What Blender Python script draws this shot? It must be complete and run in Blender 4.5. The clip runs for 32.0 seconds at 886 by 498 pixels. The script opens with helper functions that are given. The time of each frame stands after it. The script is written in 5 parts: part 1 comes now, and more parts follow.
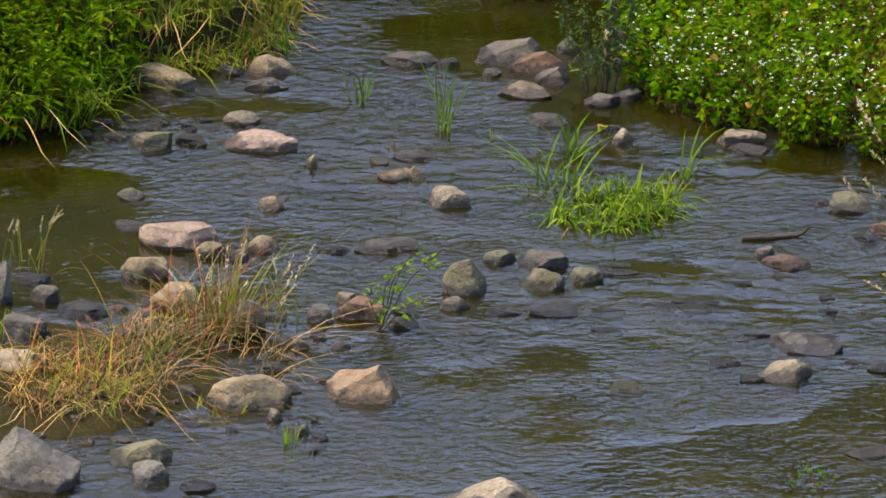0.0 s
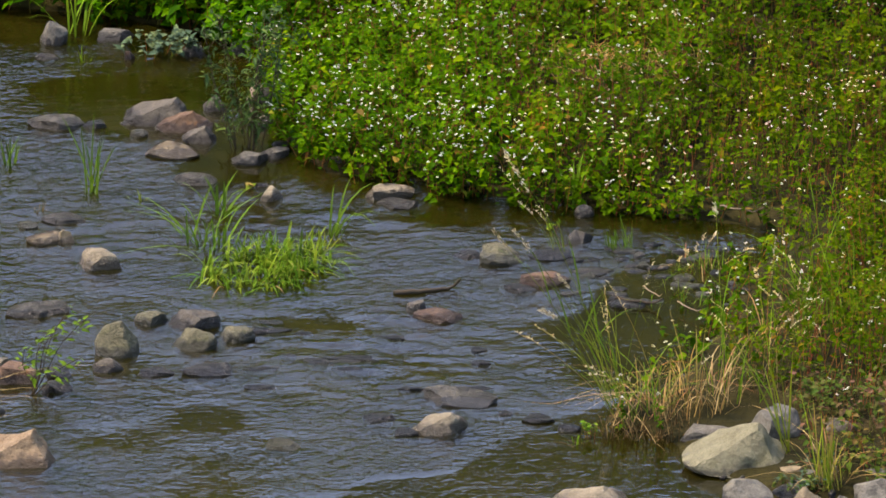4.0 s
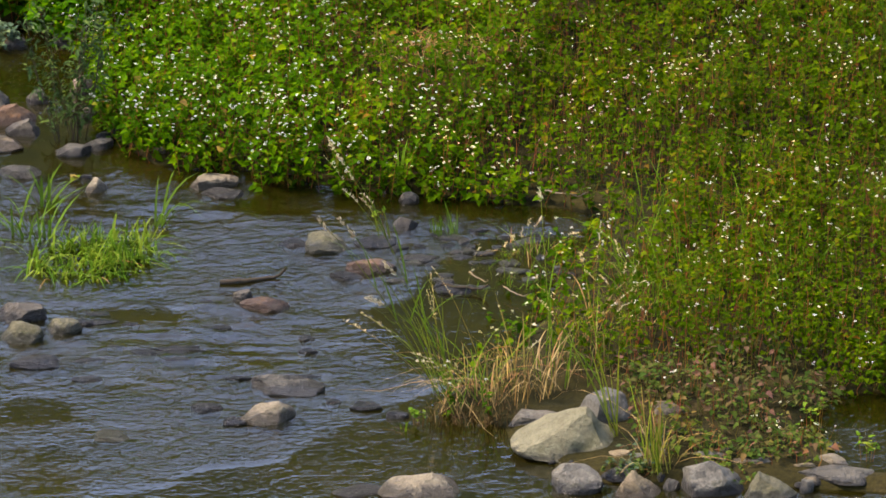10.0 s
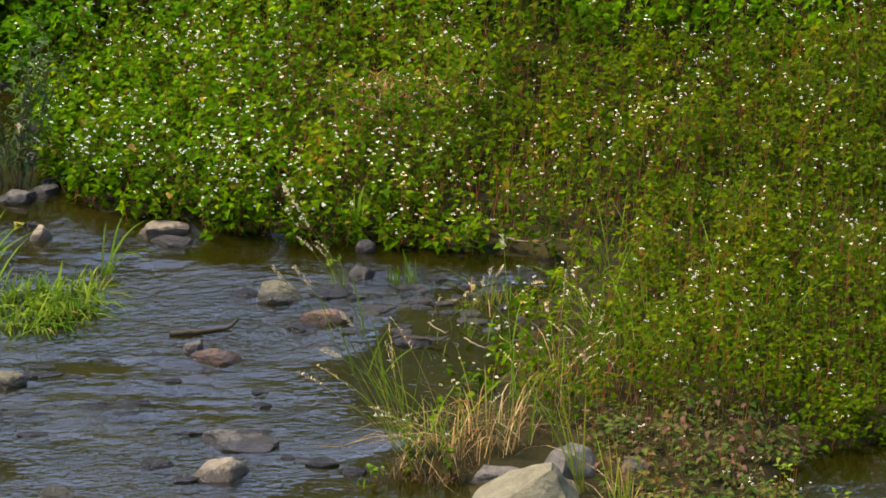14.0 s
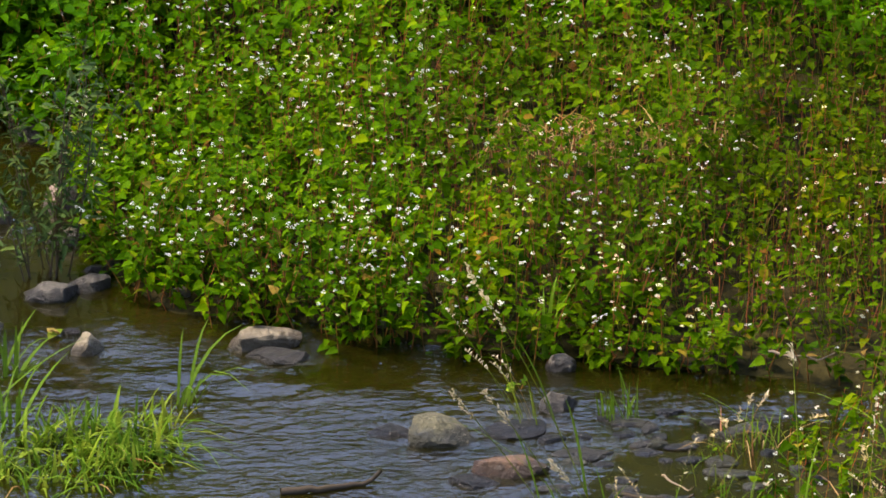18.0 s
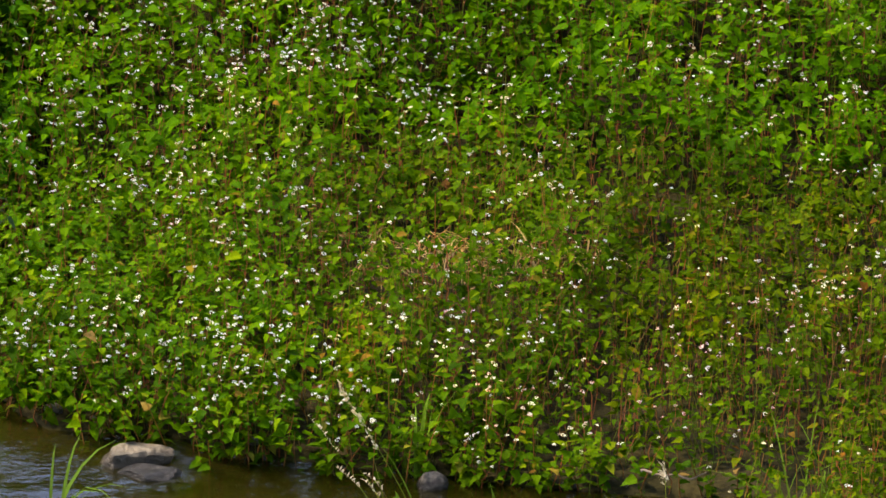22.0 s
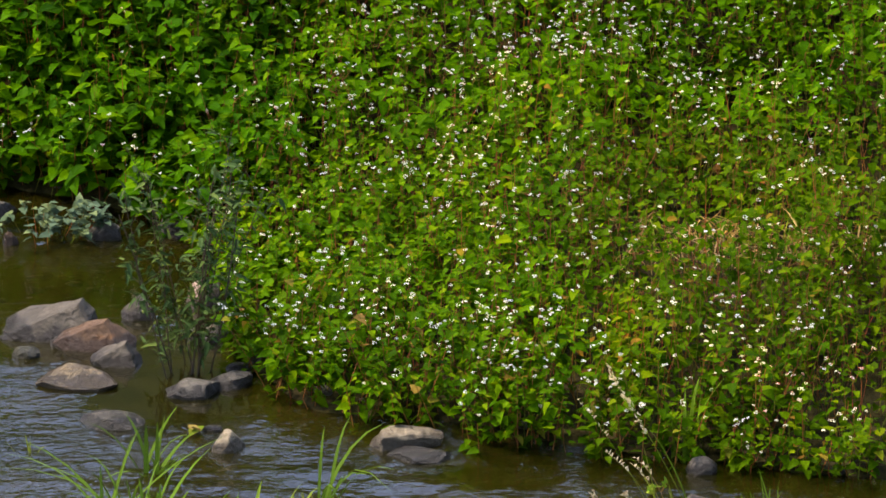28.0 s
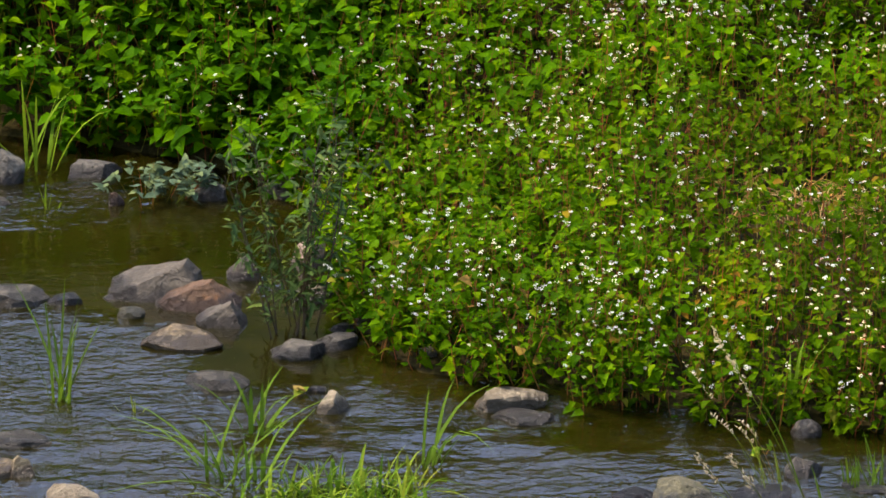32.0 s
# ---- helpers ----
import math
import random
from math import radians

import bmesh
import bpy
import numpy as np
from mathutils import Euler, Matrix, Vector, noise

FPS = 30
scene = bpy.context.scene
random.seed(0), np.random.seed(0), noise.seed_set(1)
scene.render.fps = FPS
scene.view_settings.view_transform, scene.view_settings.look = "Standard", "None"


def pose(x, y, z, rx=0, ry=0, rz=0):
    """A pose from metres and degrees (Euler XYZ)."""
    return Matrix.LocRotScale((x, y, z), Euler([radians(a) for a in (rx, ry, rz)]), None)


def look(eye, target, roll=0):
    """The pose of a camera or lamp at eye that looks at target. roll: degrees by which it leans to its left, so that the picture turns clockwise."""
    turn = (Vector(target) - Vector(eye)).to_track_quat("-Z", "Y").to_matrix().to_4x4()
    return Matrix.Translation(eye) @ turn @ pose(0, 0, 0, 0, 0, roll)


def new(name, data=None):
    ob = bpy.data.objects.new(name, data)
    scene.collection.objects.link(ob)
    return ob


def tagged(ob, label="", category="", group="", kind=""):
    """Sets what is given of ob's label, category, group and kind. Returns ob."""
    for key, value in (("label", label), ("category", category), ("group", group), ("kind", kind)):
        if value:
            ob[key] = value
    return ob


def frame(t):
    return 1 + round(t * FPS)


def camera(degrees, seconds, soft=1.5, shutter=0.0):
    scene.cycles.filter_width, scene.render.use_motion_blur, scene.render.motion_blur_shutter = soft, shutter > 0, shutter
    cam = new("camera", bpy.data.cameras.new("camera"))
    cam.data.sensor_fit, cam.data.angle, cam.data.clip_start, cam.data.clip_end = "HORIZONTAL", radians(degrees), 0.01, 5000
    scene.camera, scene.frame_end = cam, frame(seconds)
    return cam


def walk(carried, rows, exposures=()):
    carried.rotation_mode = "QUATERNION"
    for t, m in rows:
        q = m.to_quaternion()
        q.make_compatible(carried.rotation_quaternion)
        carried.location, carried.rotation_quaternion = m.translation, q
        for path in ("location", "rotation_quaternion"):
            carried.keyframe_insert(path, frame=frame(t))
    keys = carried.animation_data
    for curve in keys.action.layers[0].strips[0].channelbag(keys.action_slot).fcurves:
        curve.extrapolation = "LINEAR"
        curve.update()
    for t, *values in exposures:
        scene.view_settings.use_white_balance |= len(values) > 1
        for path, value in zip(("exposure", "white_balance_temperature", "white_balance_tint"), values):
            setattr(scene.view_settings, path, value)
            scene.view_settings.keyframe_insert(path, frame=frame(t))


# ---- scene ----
# The camera: a long lens on a raised bank, turning after one spot in the stream, then moving nearer.
cam = camera(5.0, 32.0, soft=1.65)
ROWS = [
    (0.0, pose(0.000, -57.589, 20.961, 69.7036, -0.9938, 3.5234)),
    (0.5, pose(0.000, -57.589, 20.961, 69.7699, -0.9481, 3.3027)),
    (1.0, pose(0.000, -57.589, 20.961, 69.8340, -0.8037, 3.0740)),
    (1.5, pose(0.000, -57.589, 20.961, 69.8862, -0.5387, 2.7226)),
    (2.0, pose(0.000, -57.589, 20.961, 69.8689, -0.4565, 2.4850)),
    (2.5, pose(0.000, -57.589, 20.961, 69.8618, -0.3541, 2.0831)),
    (3.0, pose(0.000, -57.589, 20.961, 69.9384, -0.2333, 1.7047)),
    (3.5, pose(0.000, -57.589, 20.961, 70.0048, -0.1631, 1.4505)),
    (4.0, pose(0.000, -57.589, 20.961, 70.0551, -0.2496, 1.1502)),
    (4.5, pose(0.000, -57.589, 20.961, 70.0678, -0.1510, 0.7059)),
    (6.5, pose(0.000, -57.589, 20.961, 70.0259, 0.0626, 0.2001)),
    (7.0, pose(0.000, -57.589, 20.961, 70.0095, 0.1176, 0.1906)),
    (7.5, pose(0.000, -57.589, 20.961, 69.9929, 0.0938, 0.0697)),
    (8.0, pose(0.000, -57.589, 20.961, 69.9778, 0.1541, -0.0701)),
    (8.5, pose(0.000, -57.589, 20.961, 69.9951, 0.2134, -0.0825)),
    (9.0, pose(0.000, -57.589, 20.961, 70.0000, 0.1651, -0.0602)),
    (9.5, pose(0.000, -57.589, 20.961, 69.9949, 0.2035, -0.0616)),
    (10.0, pose(0.000, -57.589, 20.961, 69.9861, 0.2169, -0.0672)),
    (10.5, pose(0.000, -57.589, 20.961, 69.9975, 0.2549, -0.0927)),
    (11.0, pose(0.000, -57.589, 20.961, 70.0276, 0.3136, -0.1108)),
    (11.5, pose(0.000, -57.589, 20.961, 70.1347, 0.3705, -0.2286)),
    (12.0, pose(0.000, -57.589, 20.961, 70.1679, 0.2962, -0.2219)),
    (12.5, pose(0.000, -57.589, 20.961, 70.1968, 0.3185, -0.2364)),
    (13.0, pose(0.000, -57.589, 20.961, 70.2093, 0.4029, -0.2518)),
    (13.5, pose(0.000, -57.589, 20.961, 70.1918, 0.3334, -0.2351)),
    (15.5, pose(-0.942, -41.626, 15.153, 70.7062, -0.5464, -1.2626)),
    (16.0, pose(-1.009, -40.502, 14.744, 70.7162, -0.5367, -1.3418)),
    (16.5, pose(-1.073, -39.408, 14.346, 70.7548, -0.2626, -1.2351)),
    (17.0, pose(-1.128, -38.482, 14.008, 70.7922, -0.2932, -1.0847)),
    (17.5, pose(-1.167, -37.822, 13.769, 70.8374, -0.2651, -1.1297)),
    (18.0, pose(-1.167, -37.822, 13.769, 71.0607, 0.0237, -0.7082)),
    (18.5, pose(-1.167, -37.822, 13.769, 71.1909, 0.0443, -0.4378)),
    (19.0, pose(-1.167, -37.822, 13.769, 71.2589, -0.0208, -0.4906)),
    (19.5, pose(-1.167, -37.822, 13.769, 71.5003, -0.1142, -0.6516)),
    (20.0, pose(-1.167, -37.822, 13.769, 71.5734, -0.5643, -1.1663)),
    (20.5, pose(-1.167, -37.822, 13.769, 71.6824, -0.5021, -1.4927)),
    (21.0, pose(-1.167, -37.822, 13.769, 71.7524, -0.4442, -1.4080)),
    (21.5, pose(-1.167, -37.822, 13.769, 71.7447, -0.4485, -1.3516)),
    (22.0, pose(-1.167, -37.822, 13.769, 71.7275, -0.4641, -1.3018)),
    (22.5, pose(-1.167, -37.822, 13.769, 71.7245, -0.4618, -1.2070)),
    (23.0, pose(-1.167, -37.822, 13.769, 71.6751, -0.4753, -1.1741)),
    (23.5, pose(-1.167, -37.822, 13.769, 71.8229, -0.3682, -1.0230)),
    (24.0, pose(-1.167, -37.822, 13.769, 71.9440, -0.3124, -0.7114)),
    (24.5, pose(-1.167, -37.822, 13.769, 71.8834, -0.2982, -0.4733)),
    (25.0, pose(-1.167, -37.822, 13.769, 71.8319, -0.2938, -0.4145)),
    (25.5, pose(-1.167, -37.822, 13.769, 71.7871, -0.1954, -0.1217)),
    (26.0, pose(-1.167, -37.822, 13.769, 71.7517, -0.2793, 0.0406)),
    (26.5, pose(-1.167, -37.822, 13.769, 71.7363, -0.2530, 0.0563)),
    (28.5, pose(-1.167, -37.822, 13.769, 71.5775, -0.3668, 0.3401)),
    (29.0, pose(-1.167, -37.822, 13.769, 71.5472, -0.3473, 0.3989)),
    (29.5, pose(-1.167, -37.822, 13.769, 71.5520, -0.3466, 0.4958)),
    (30.0, pose(-1.167, -37.822, 13.769, 71.5402, -0.3616, 0.5593)),
    (30.5, pose(-1.167, -37.822, 13.769, 71.5306, -0.2662, 0.7205)),
    (31.0, pose(-1.167, -37.822, 13.769, 71.4921, -0.3147, 0.8422)),
    (31.5, pose(-1.167, -37.822, 13.769, 71.3723, -0.4378, 0.9441)),
    (32.0, pose(-1.167, -37.822, 13.769, 71.4051, -0.3764, 0.9052)),
]
walk(cam, ROWS, exposures=[(0.0, 2.2, 7050, 20), (32.0, 2.2, 7050, 20)])

# ---- light: a bright, thinly clouded sky ----
SUN_EL, SUN_AZ = 57.0, 275.0          # degrees; azimuth measured from +y, clockwise
world = bpy.data.worlds.new("sky")
scene.world = world
world.use_nodes = True
wn, wl = world.node_tree.nodes, world.node_tree.links
wn.clear()
sky = wn.new("ShaderNodeTexSky")
sky.sky_type, sky.sun_disc = "NISHITA", False
sky.sun_elevation, sky.sun_rotation = radians(SUN_EL), radians(SUN_AZ)
sky.dust_density, sky.ozone_density = 1.8, 1.2
back = wn.new("ShaderNodeBackground")
back.inputs["Strength"].default_value = 0.15
wout = wn.new("ShaderNodeOutputWorld")
wl.new(sky.outputs[0], back.inputs["Color"])
wl.new(back.outputs[0], wout.inputs["Surface"])

sun = new("sun", bpy.data.lights.new("sun", "SUN"))
sun.data.energy, sun.data.angle, sun.data.color = 1.85, radians(9.0), (1.0, 0.92, 0.78)
az, el = radians(SUN_AZ), radians(SUN_EL)
sun.matrix_world = look((0, 0, 0), (-math.sin(az) * math.cos(el), -math.cos(az) * math.cos(el), -math.sin(el)))

# ---- materials ----


def nodes_of(name):
    m = bpy.data.materials.new(name)
    m.use_nodes = True
    n = m.node_tree.nodes
    return m, n, m.node_tree.links, n["Principled BSDF"]


def mix_colour(n, l, fac, a, b):
    """A node that blends two colours (tuples or sockets) by a socket or number."""
    x = n.new("ShaderNodeMix")
    x.data_type = "RGBA"
    for value, at in ((fac, 0), (a, 6), (b, 7)):
        if isinstance(value, bpy.types.NodeSocket):
            l.new(value, x.inputs[at])
        else:
            x.inputs[at].default_value = (*value, 1.0) if isinstance(value, tuple) else value
    return x.outputs[2]


def noise_node(n, l, coords, scale, detail=4.0, rough=0.55):
    x = n.new("ShaderNodeTexNoise")
    x.inputs["Scale"].default_value, x.inputs["Detail"].default_value, x.inputs["Roughness"].default_value = scale, detail, rough
    l.new(coords, x.inputs["Vector"])
    return x.outputs["Fac"]


def ramp(n, l, fac, stops):
    x = n.new("ShaderNodeValToRGB")
    e = x.color_ramp.elements
    while len(e) < len(stops):
        e.new(0.5)
    for one, (at, colour) in zip(e, stops):
        one.position, one.color = at, (*colour, 1.0)
    l.new(fac, x.inputs["Fac"])
    return x.outputs["Color"]


def bumped(n, l, bsdf, height, strength, distance):
    b = n.new("ShaderNodeBump")
    b.inputs["Strength"].default_value, b.inputs["Distance"].default_value = strength, distance
    l.new(height, b.inputs["Height"])
    l.new(b.outputs["Normal"], bsdf.inputs["Normal"])


def rock_material(name, dark, light, stain, rough=0.75, stain_from=0.56):
    m, n, l, p = nodes_of(name)
    geo = n.new("ShaderNodeTexCoord").outputs["Object"]
    inf = n.new("ShaderNodeObjectInfo")
    big = noise_node(n, l, geo, 9.0, 5.0, 0.6)
    fine = noise_node(n, l, geo, 75.0, 6.0, 0.7)
    body = ramp(n, l, big, [(0.34, dark), (0.64, light)])
    grain = ramp(n, l, fine, [(0.38, tuple(0.45 * c for c in dark)), (0.6, light)])
    both = mix_colour(n, l, 0.32, body, grain)
    patch = ramp(n, l, noise_node(n, l, geo, 5.0, 6.0, 0.62), [(stain_from, (0, 0, 0)), (stain_from + 0.13, (1, 1, 1))])
    both = mix_colour(n, l, patch, both, stain)
    hsv = n.new("ShaderNodeHueSaturation")
    rng = n.new("ShaderNodeMapRange")
    rng.inputs["To Min"].default_value, rng.inputs["To Max"].default_value = 0.78, 1.2
    l.new(inf.outputs["Random"], rng.inputs["Value"])
    l.new(rng.outputs[0], hsv.inputs["Value"])
    l.new(both, hsv.inputs["Color"])
    # ragged splash line wetted by the stream, set higher to paint in underside shade
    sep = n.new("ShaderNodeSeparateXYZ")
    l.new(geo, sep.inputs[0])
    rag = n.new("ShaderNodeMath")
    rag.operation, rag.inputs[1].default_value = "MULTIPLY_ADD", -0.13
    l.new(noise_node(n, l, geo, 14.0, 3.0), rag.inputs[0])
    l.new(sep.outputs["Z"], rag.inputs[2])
    soak_shade = n.new("ShaderNodeMapRange")
    soak_shade.inputs["From Min"].default_value, soak_shade.inputs["From Max"].default_value = -0.03, 0.0
    soak_shade.inputs["To Min"].default_value, soak_shade.inputs["To Max"].default_value = 1.0, 0.0
    l.new(rag.outputs[0], soak_shade.inputs["Value"])
    damp = mix_colour(n, l, soak_shade.outputs[0], hsv.outputs["Color"], tuple(0.4 * c for c in dark))
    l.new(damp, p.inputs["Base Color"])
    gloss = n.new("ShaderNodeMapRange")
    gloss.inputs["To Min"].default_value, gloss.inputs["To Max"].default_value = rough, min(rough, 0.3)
    l.new(soak_shade.outputs[0], gloss.inputs["Value"])
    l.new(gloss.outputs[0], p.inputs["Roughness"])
    p.inputs["Specular IOR Level"].default_value = 0.3
    mid = noise_node(n, l, geo, 28.0, 5.0, 0.65)
    add = n.new("ShaderNodeMath")
    add.operation, add.inputs[1].default_value = "MULTIPLY_ADD", 2.2
    l.new(mid, add.inputs[0])
    l.new(fine, add.inputs[2])
    bumped(n, l, p, add.outputs[0], 0.9, 0.016)
    return m


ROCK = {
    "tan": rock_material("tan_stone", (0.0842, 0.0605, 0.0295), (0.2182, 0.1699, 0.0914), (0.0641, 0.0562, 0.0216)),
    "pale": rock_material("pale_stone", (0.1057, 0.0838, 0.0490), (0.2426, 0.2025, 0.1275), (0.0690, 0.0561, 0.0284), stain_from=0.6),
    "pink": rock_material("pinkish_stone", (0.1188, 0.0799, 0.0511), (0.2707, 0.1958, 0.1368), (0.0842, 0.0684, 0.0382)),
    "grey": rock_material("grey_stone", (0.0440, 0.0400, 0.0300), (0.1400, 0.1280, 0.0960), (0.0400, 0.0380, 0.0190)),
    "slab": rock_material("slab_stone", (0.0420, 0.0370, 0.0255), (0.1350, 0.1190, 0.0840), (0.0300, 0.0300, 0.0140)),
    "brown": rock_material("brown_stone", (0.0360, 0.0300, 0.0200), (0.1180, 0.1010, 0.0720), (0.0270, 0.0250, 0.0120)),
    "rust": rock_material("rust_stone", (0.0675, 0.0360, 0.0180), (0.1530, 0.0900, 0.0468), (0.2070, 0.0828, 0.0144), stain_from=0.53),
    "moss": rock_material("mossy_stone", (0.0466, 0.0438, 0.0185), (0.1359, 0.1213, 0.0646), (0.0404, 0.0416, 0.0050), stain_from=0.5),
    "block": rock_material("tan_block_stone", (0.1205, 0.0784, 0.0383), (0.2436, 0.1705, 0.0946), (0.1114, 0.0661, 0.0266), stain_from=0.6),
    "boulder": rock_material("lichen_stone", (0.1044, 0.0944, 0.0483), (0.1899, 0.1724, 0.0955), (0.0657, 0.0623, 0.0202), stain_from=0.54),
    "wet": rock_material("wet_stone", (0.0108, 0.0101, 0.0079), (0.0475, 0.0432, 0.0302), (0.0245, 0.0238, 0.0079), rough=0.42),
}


def leaf_material(name, stops, translucent=0.3, rough=0.5, by_object=False):
    """Foliage whose colour varies from leaf to leaf, with some light passing through."""
    m, n, l, p = nodes_of(name)
    geo = n.new("ShaderNodeNewGeometry")
    pos = geo.outputs["Position"]
    each = ramp(n, l, n.new("ShaderNodeObjectInfo").outputs["Random"] if by_object else geo.outputs["Random Per Island"], stops)
    area = ramp(n, l, noise_node(n, l, pos, 1.6, 3.0), [(0.3, (0.75, 0.72, 0.7)), (0.5, (1.0, 1.0, 1.0)), (0.68, (1.4, 1.22, 0.8))])
    x = n.new("ShaderNodeMix")
    x.data_type, x.blend_type = "RGBA", "MULTIPLY"
    x.inputs[0].default_value = 1.0
    l.new(each, x.inputs[6])
    l.new(area, x.inputs[7])
    vein = ramp(n, l, noise_node(n, l, pos, 160.0, 2.0), [(0.3, (0.8, 0.8, 0.8)), (0.7, (1.15, 1.15, 1.15))])
    y = n.new("ShaderNodeMix")
    y.data_type, y.blend_type = "RGBA", "MULTIPLY"
    y.inputs[0].default_value = 1.0
    l.new(x.outputs[2], y.inputs[6])
    l.new(vein, y.inputs[7])
    l.new(y.outputs[2], p.inputs["Base Color"])
    p.inputs["Roughness"].default_value = rough
    p.inputs["Specular IOR Level"].default_value = 0.012
    tr = n.new("ShaderNodeBsdfTranslucent")
    l.new(y.outputs[2], tr.inputs["Color"])
    mix = n.new("ShaderNodeMixShader")
    mix.inputs[0].default_value = translucent
    l.new(p.outputs[0], mix.inputs[1])
    l.new(tr.outputs[0], mix.inputs[2])
    l.new(mix.outputs[0], n["Material Output"].inputs["Surface"])
    return m


M_LEAF = leaf_material("knotweed_leaf", [(0.0, (0.0200, 0.0697, 0.0002)), (0.4, (0.0370, 0.1082, 0.0003)), (0.85, (0.0647, 0.1558, 0.0005)), (1.0, (0.1040, 0.1927, 0.0008))], 0.42)
M_LEAF_FRONT = leaf_material("point_knotweed_leaf", [(0.0, (0.0185, 0.0607, 0.0005)), (0.4, (0.0370, 0.1000, 0.0006)), (0.86, (0.0678, 0.1492, 0.0010)), (0.975, (0.1116, 0.1804, 0.0014)), (1.0, (0.160, 0.085, 0.0140))], 0.38)
# dimmer copy of the point leaf: the bank's duller light put into colour
M_LEAF_DIM = leaf_material("dimmed_knotweed_leaf", [(0.0, (0.0193, 0.0541, 0.0005)), (0.4, (0.0370, 0.0853, 0.0006)), (0.86, (0.0647, 0.1246, 0.0010)), (0.965, (0.1040, 0.1558, 0.0016)), (1.0, (0.165, 0.070, 0.0150))], 0.38)
# dark broad leaf; its low tone also paints the shade over the upper left
M_LEAF_FAR_SHADE = leaf_material("broad_shaded_knotweed_leaf", [(0.0, (0.0085, 0.0361, 0.0002)), (0.4, (0.0193, 0.0738, 0.0003)), (0.85, (0.0400, 0.1148, 0.0005)), (1.0, (0.0732, 0.1476, 0.0008))], 0.32)
# meadow leaf with the right bank's shadow painted in as a darker green
M_LEAF_MEADOW_SHADE = leaf_material("shaded_meadow_leaf", [(0.0, (0.0149, 0.0361, 0.0003)), (0.35, (0.0298, 0.0635, 0.0004)), (0.82, (0.0555, 0.0981, 0.0007)), (0.97, (0.0915, 0.1241, 0.0010)), (1.0, (0.1232, 0.0458, 0.0088))], 0.4)
# single-plant leaf, colour lowered to carry the shade along the bank front
M_LEAF_EDGE_SHADE = leaf_material("shaded_edge_knotweed_leaf", [(0.0, (0.0131, 0.0394, 0.0005)), (0.4, (0.0285, 0.0754, 0.0006)), (0.88, (0.0570, 0.1189, 0.0010)), (0.96, (0.0963, 0.1394, 0.0016)), (1.0, (0.1900, 0.1150, 0.0300))], 0.38, 0.5, True)
M_LEAF_SHOOT = leaf_material("bank_shoot_leaf", [(0.0, (0.0231, 0.0697, 0.0006)), (0.4, (0.0447, 0.1082, 0.0008)), (0.85, (0.0809, 0.1558, 0.0013)), (1.0, (0.1386, 0.1886, 0.0032))], 0.4)
M_PINK = leaf_material("pink_flower", [(0.0, (0.7600, 0.6840, 0.6120)), (0.5, (0.7410, 0.6120, 0.5400)), (0.7, (0.6460, 0.3240, 0.2970)), (1.0, (0.5700, 0.1800, 0.1890))], 0.25)
M_LEAF_DARK = leaf_material("shade_leaf", [(0.0, (0.03, 0.06, 0.012)), (0.5, (0.05, 0.1, 0.02)), (0.93, (0.09, 0.12, 0.02)), (1.0, (0.16, 0.09, 0.04))])
M_LEAF_BROWN = leaf_material("faded_leaf", [(0.0, (0.0298, 0.0600, 0.0090)), (0.5, (0.0595, 0.0880, 0.0135)), (0.8, (0.0935, 0.0720, 0.0270)), (1.0, (0.1275, 0.0640, 0.0450))])
M_STEM = leaf_material("green_stem", [(0.0, (0.045, 0.075, 0.008)), (0.4, (0.09, 0.075, 0.012)), (0.65, (0.16, 0.06, 0.02)), (1.0, (0.13, 0.035, 0.018))], 0.1)
M_FLOWER = leaf_material("knotweed_flower", [(0.0, (0.66, 0.66, 0.54)), (0.76, (0.72, 0.71, 0.59)), (0.88, (0.60, 0.42, 0.36)), (1.0, (0.5643, 0.2538, 0.2138))], 0.25)
M_GRASS = leaf_material("green_grass", [(0.0, (0.0374, 0.0888, 0.0063)), (0.5, (0.0747, 0.1502, 0.0094)), (1.0, (0.1643, 0.2186, 0.0236))], 0.35)
M_REED = leaf_material("stream_reed", [(0.0, (0.0234, 0.0663, 0.0062)), (0.5, (0.0546, 0.1170, 0.0094)), (0.9, (0.1170, 0.1716, 0.0195)), (1.0, (0.1716, 0.1326, 0.0390))], 0.3)
M_GRASS_YEL = leaf_material("yellow_grass", [(0.0, (0.0632, 0.1154, 0.0078)), (0.55, (0.1334, 0.1764, 0.0156)), (0.85, (0.2106, 0.1900, 0.0351)), (1.0, (0.2317, 0.1357, 0.0546))], 0.3)
M_GRASS_DULL = leaf_material("fading_grass", [(0.0, (0.030, 0.062, 0.008)), (0.4, (0.066, 0.088, 0.016)), (0.7, (0.15, 0.105, 0.04)), (1.0, (0.19, 0.06, 0.035))], 0.2)
M_STEM_RED = leaf_material("dark_red_stem", [(0.0, (0.12, 0.05, 0.02)), (0.6, (0.2, 0.05, 0.025)), (1.0, (0.28, 0.1, 0.05))], 0.1)
M_STEM_DARK = leaf_material("dark_seeding_stem", [(0.0, (0.03, 0.022, 0.012)), (0.6, (0.07, 0.035, 0.016)), (1.0, (0.12, 0.04, 0.02))], 0.1)
M_STRAW = leaf_material("dry_straw", [(0.0, (0.1213, 0.0738, 0.0250)), (0.45, (0.2300, 0.1600, 0.0650)), (0.8, (0.3300, 0.2450, 0.1100)), (1.0, (0.2600, 0.0868, 0.0374))], 0.2)
M_SEED = leaf_material("seed_head", [(0.0, (0.42, 0.34, 0.19)), (1.0, (0.66, 0.56, 0.36))], 0.35)
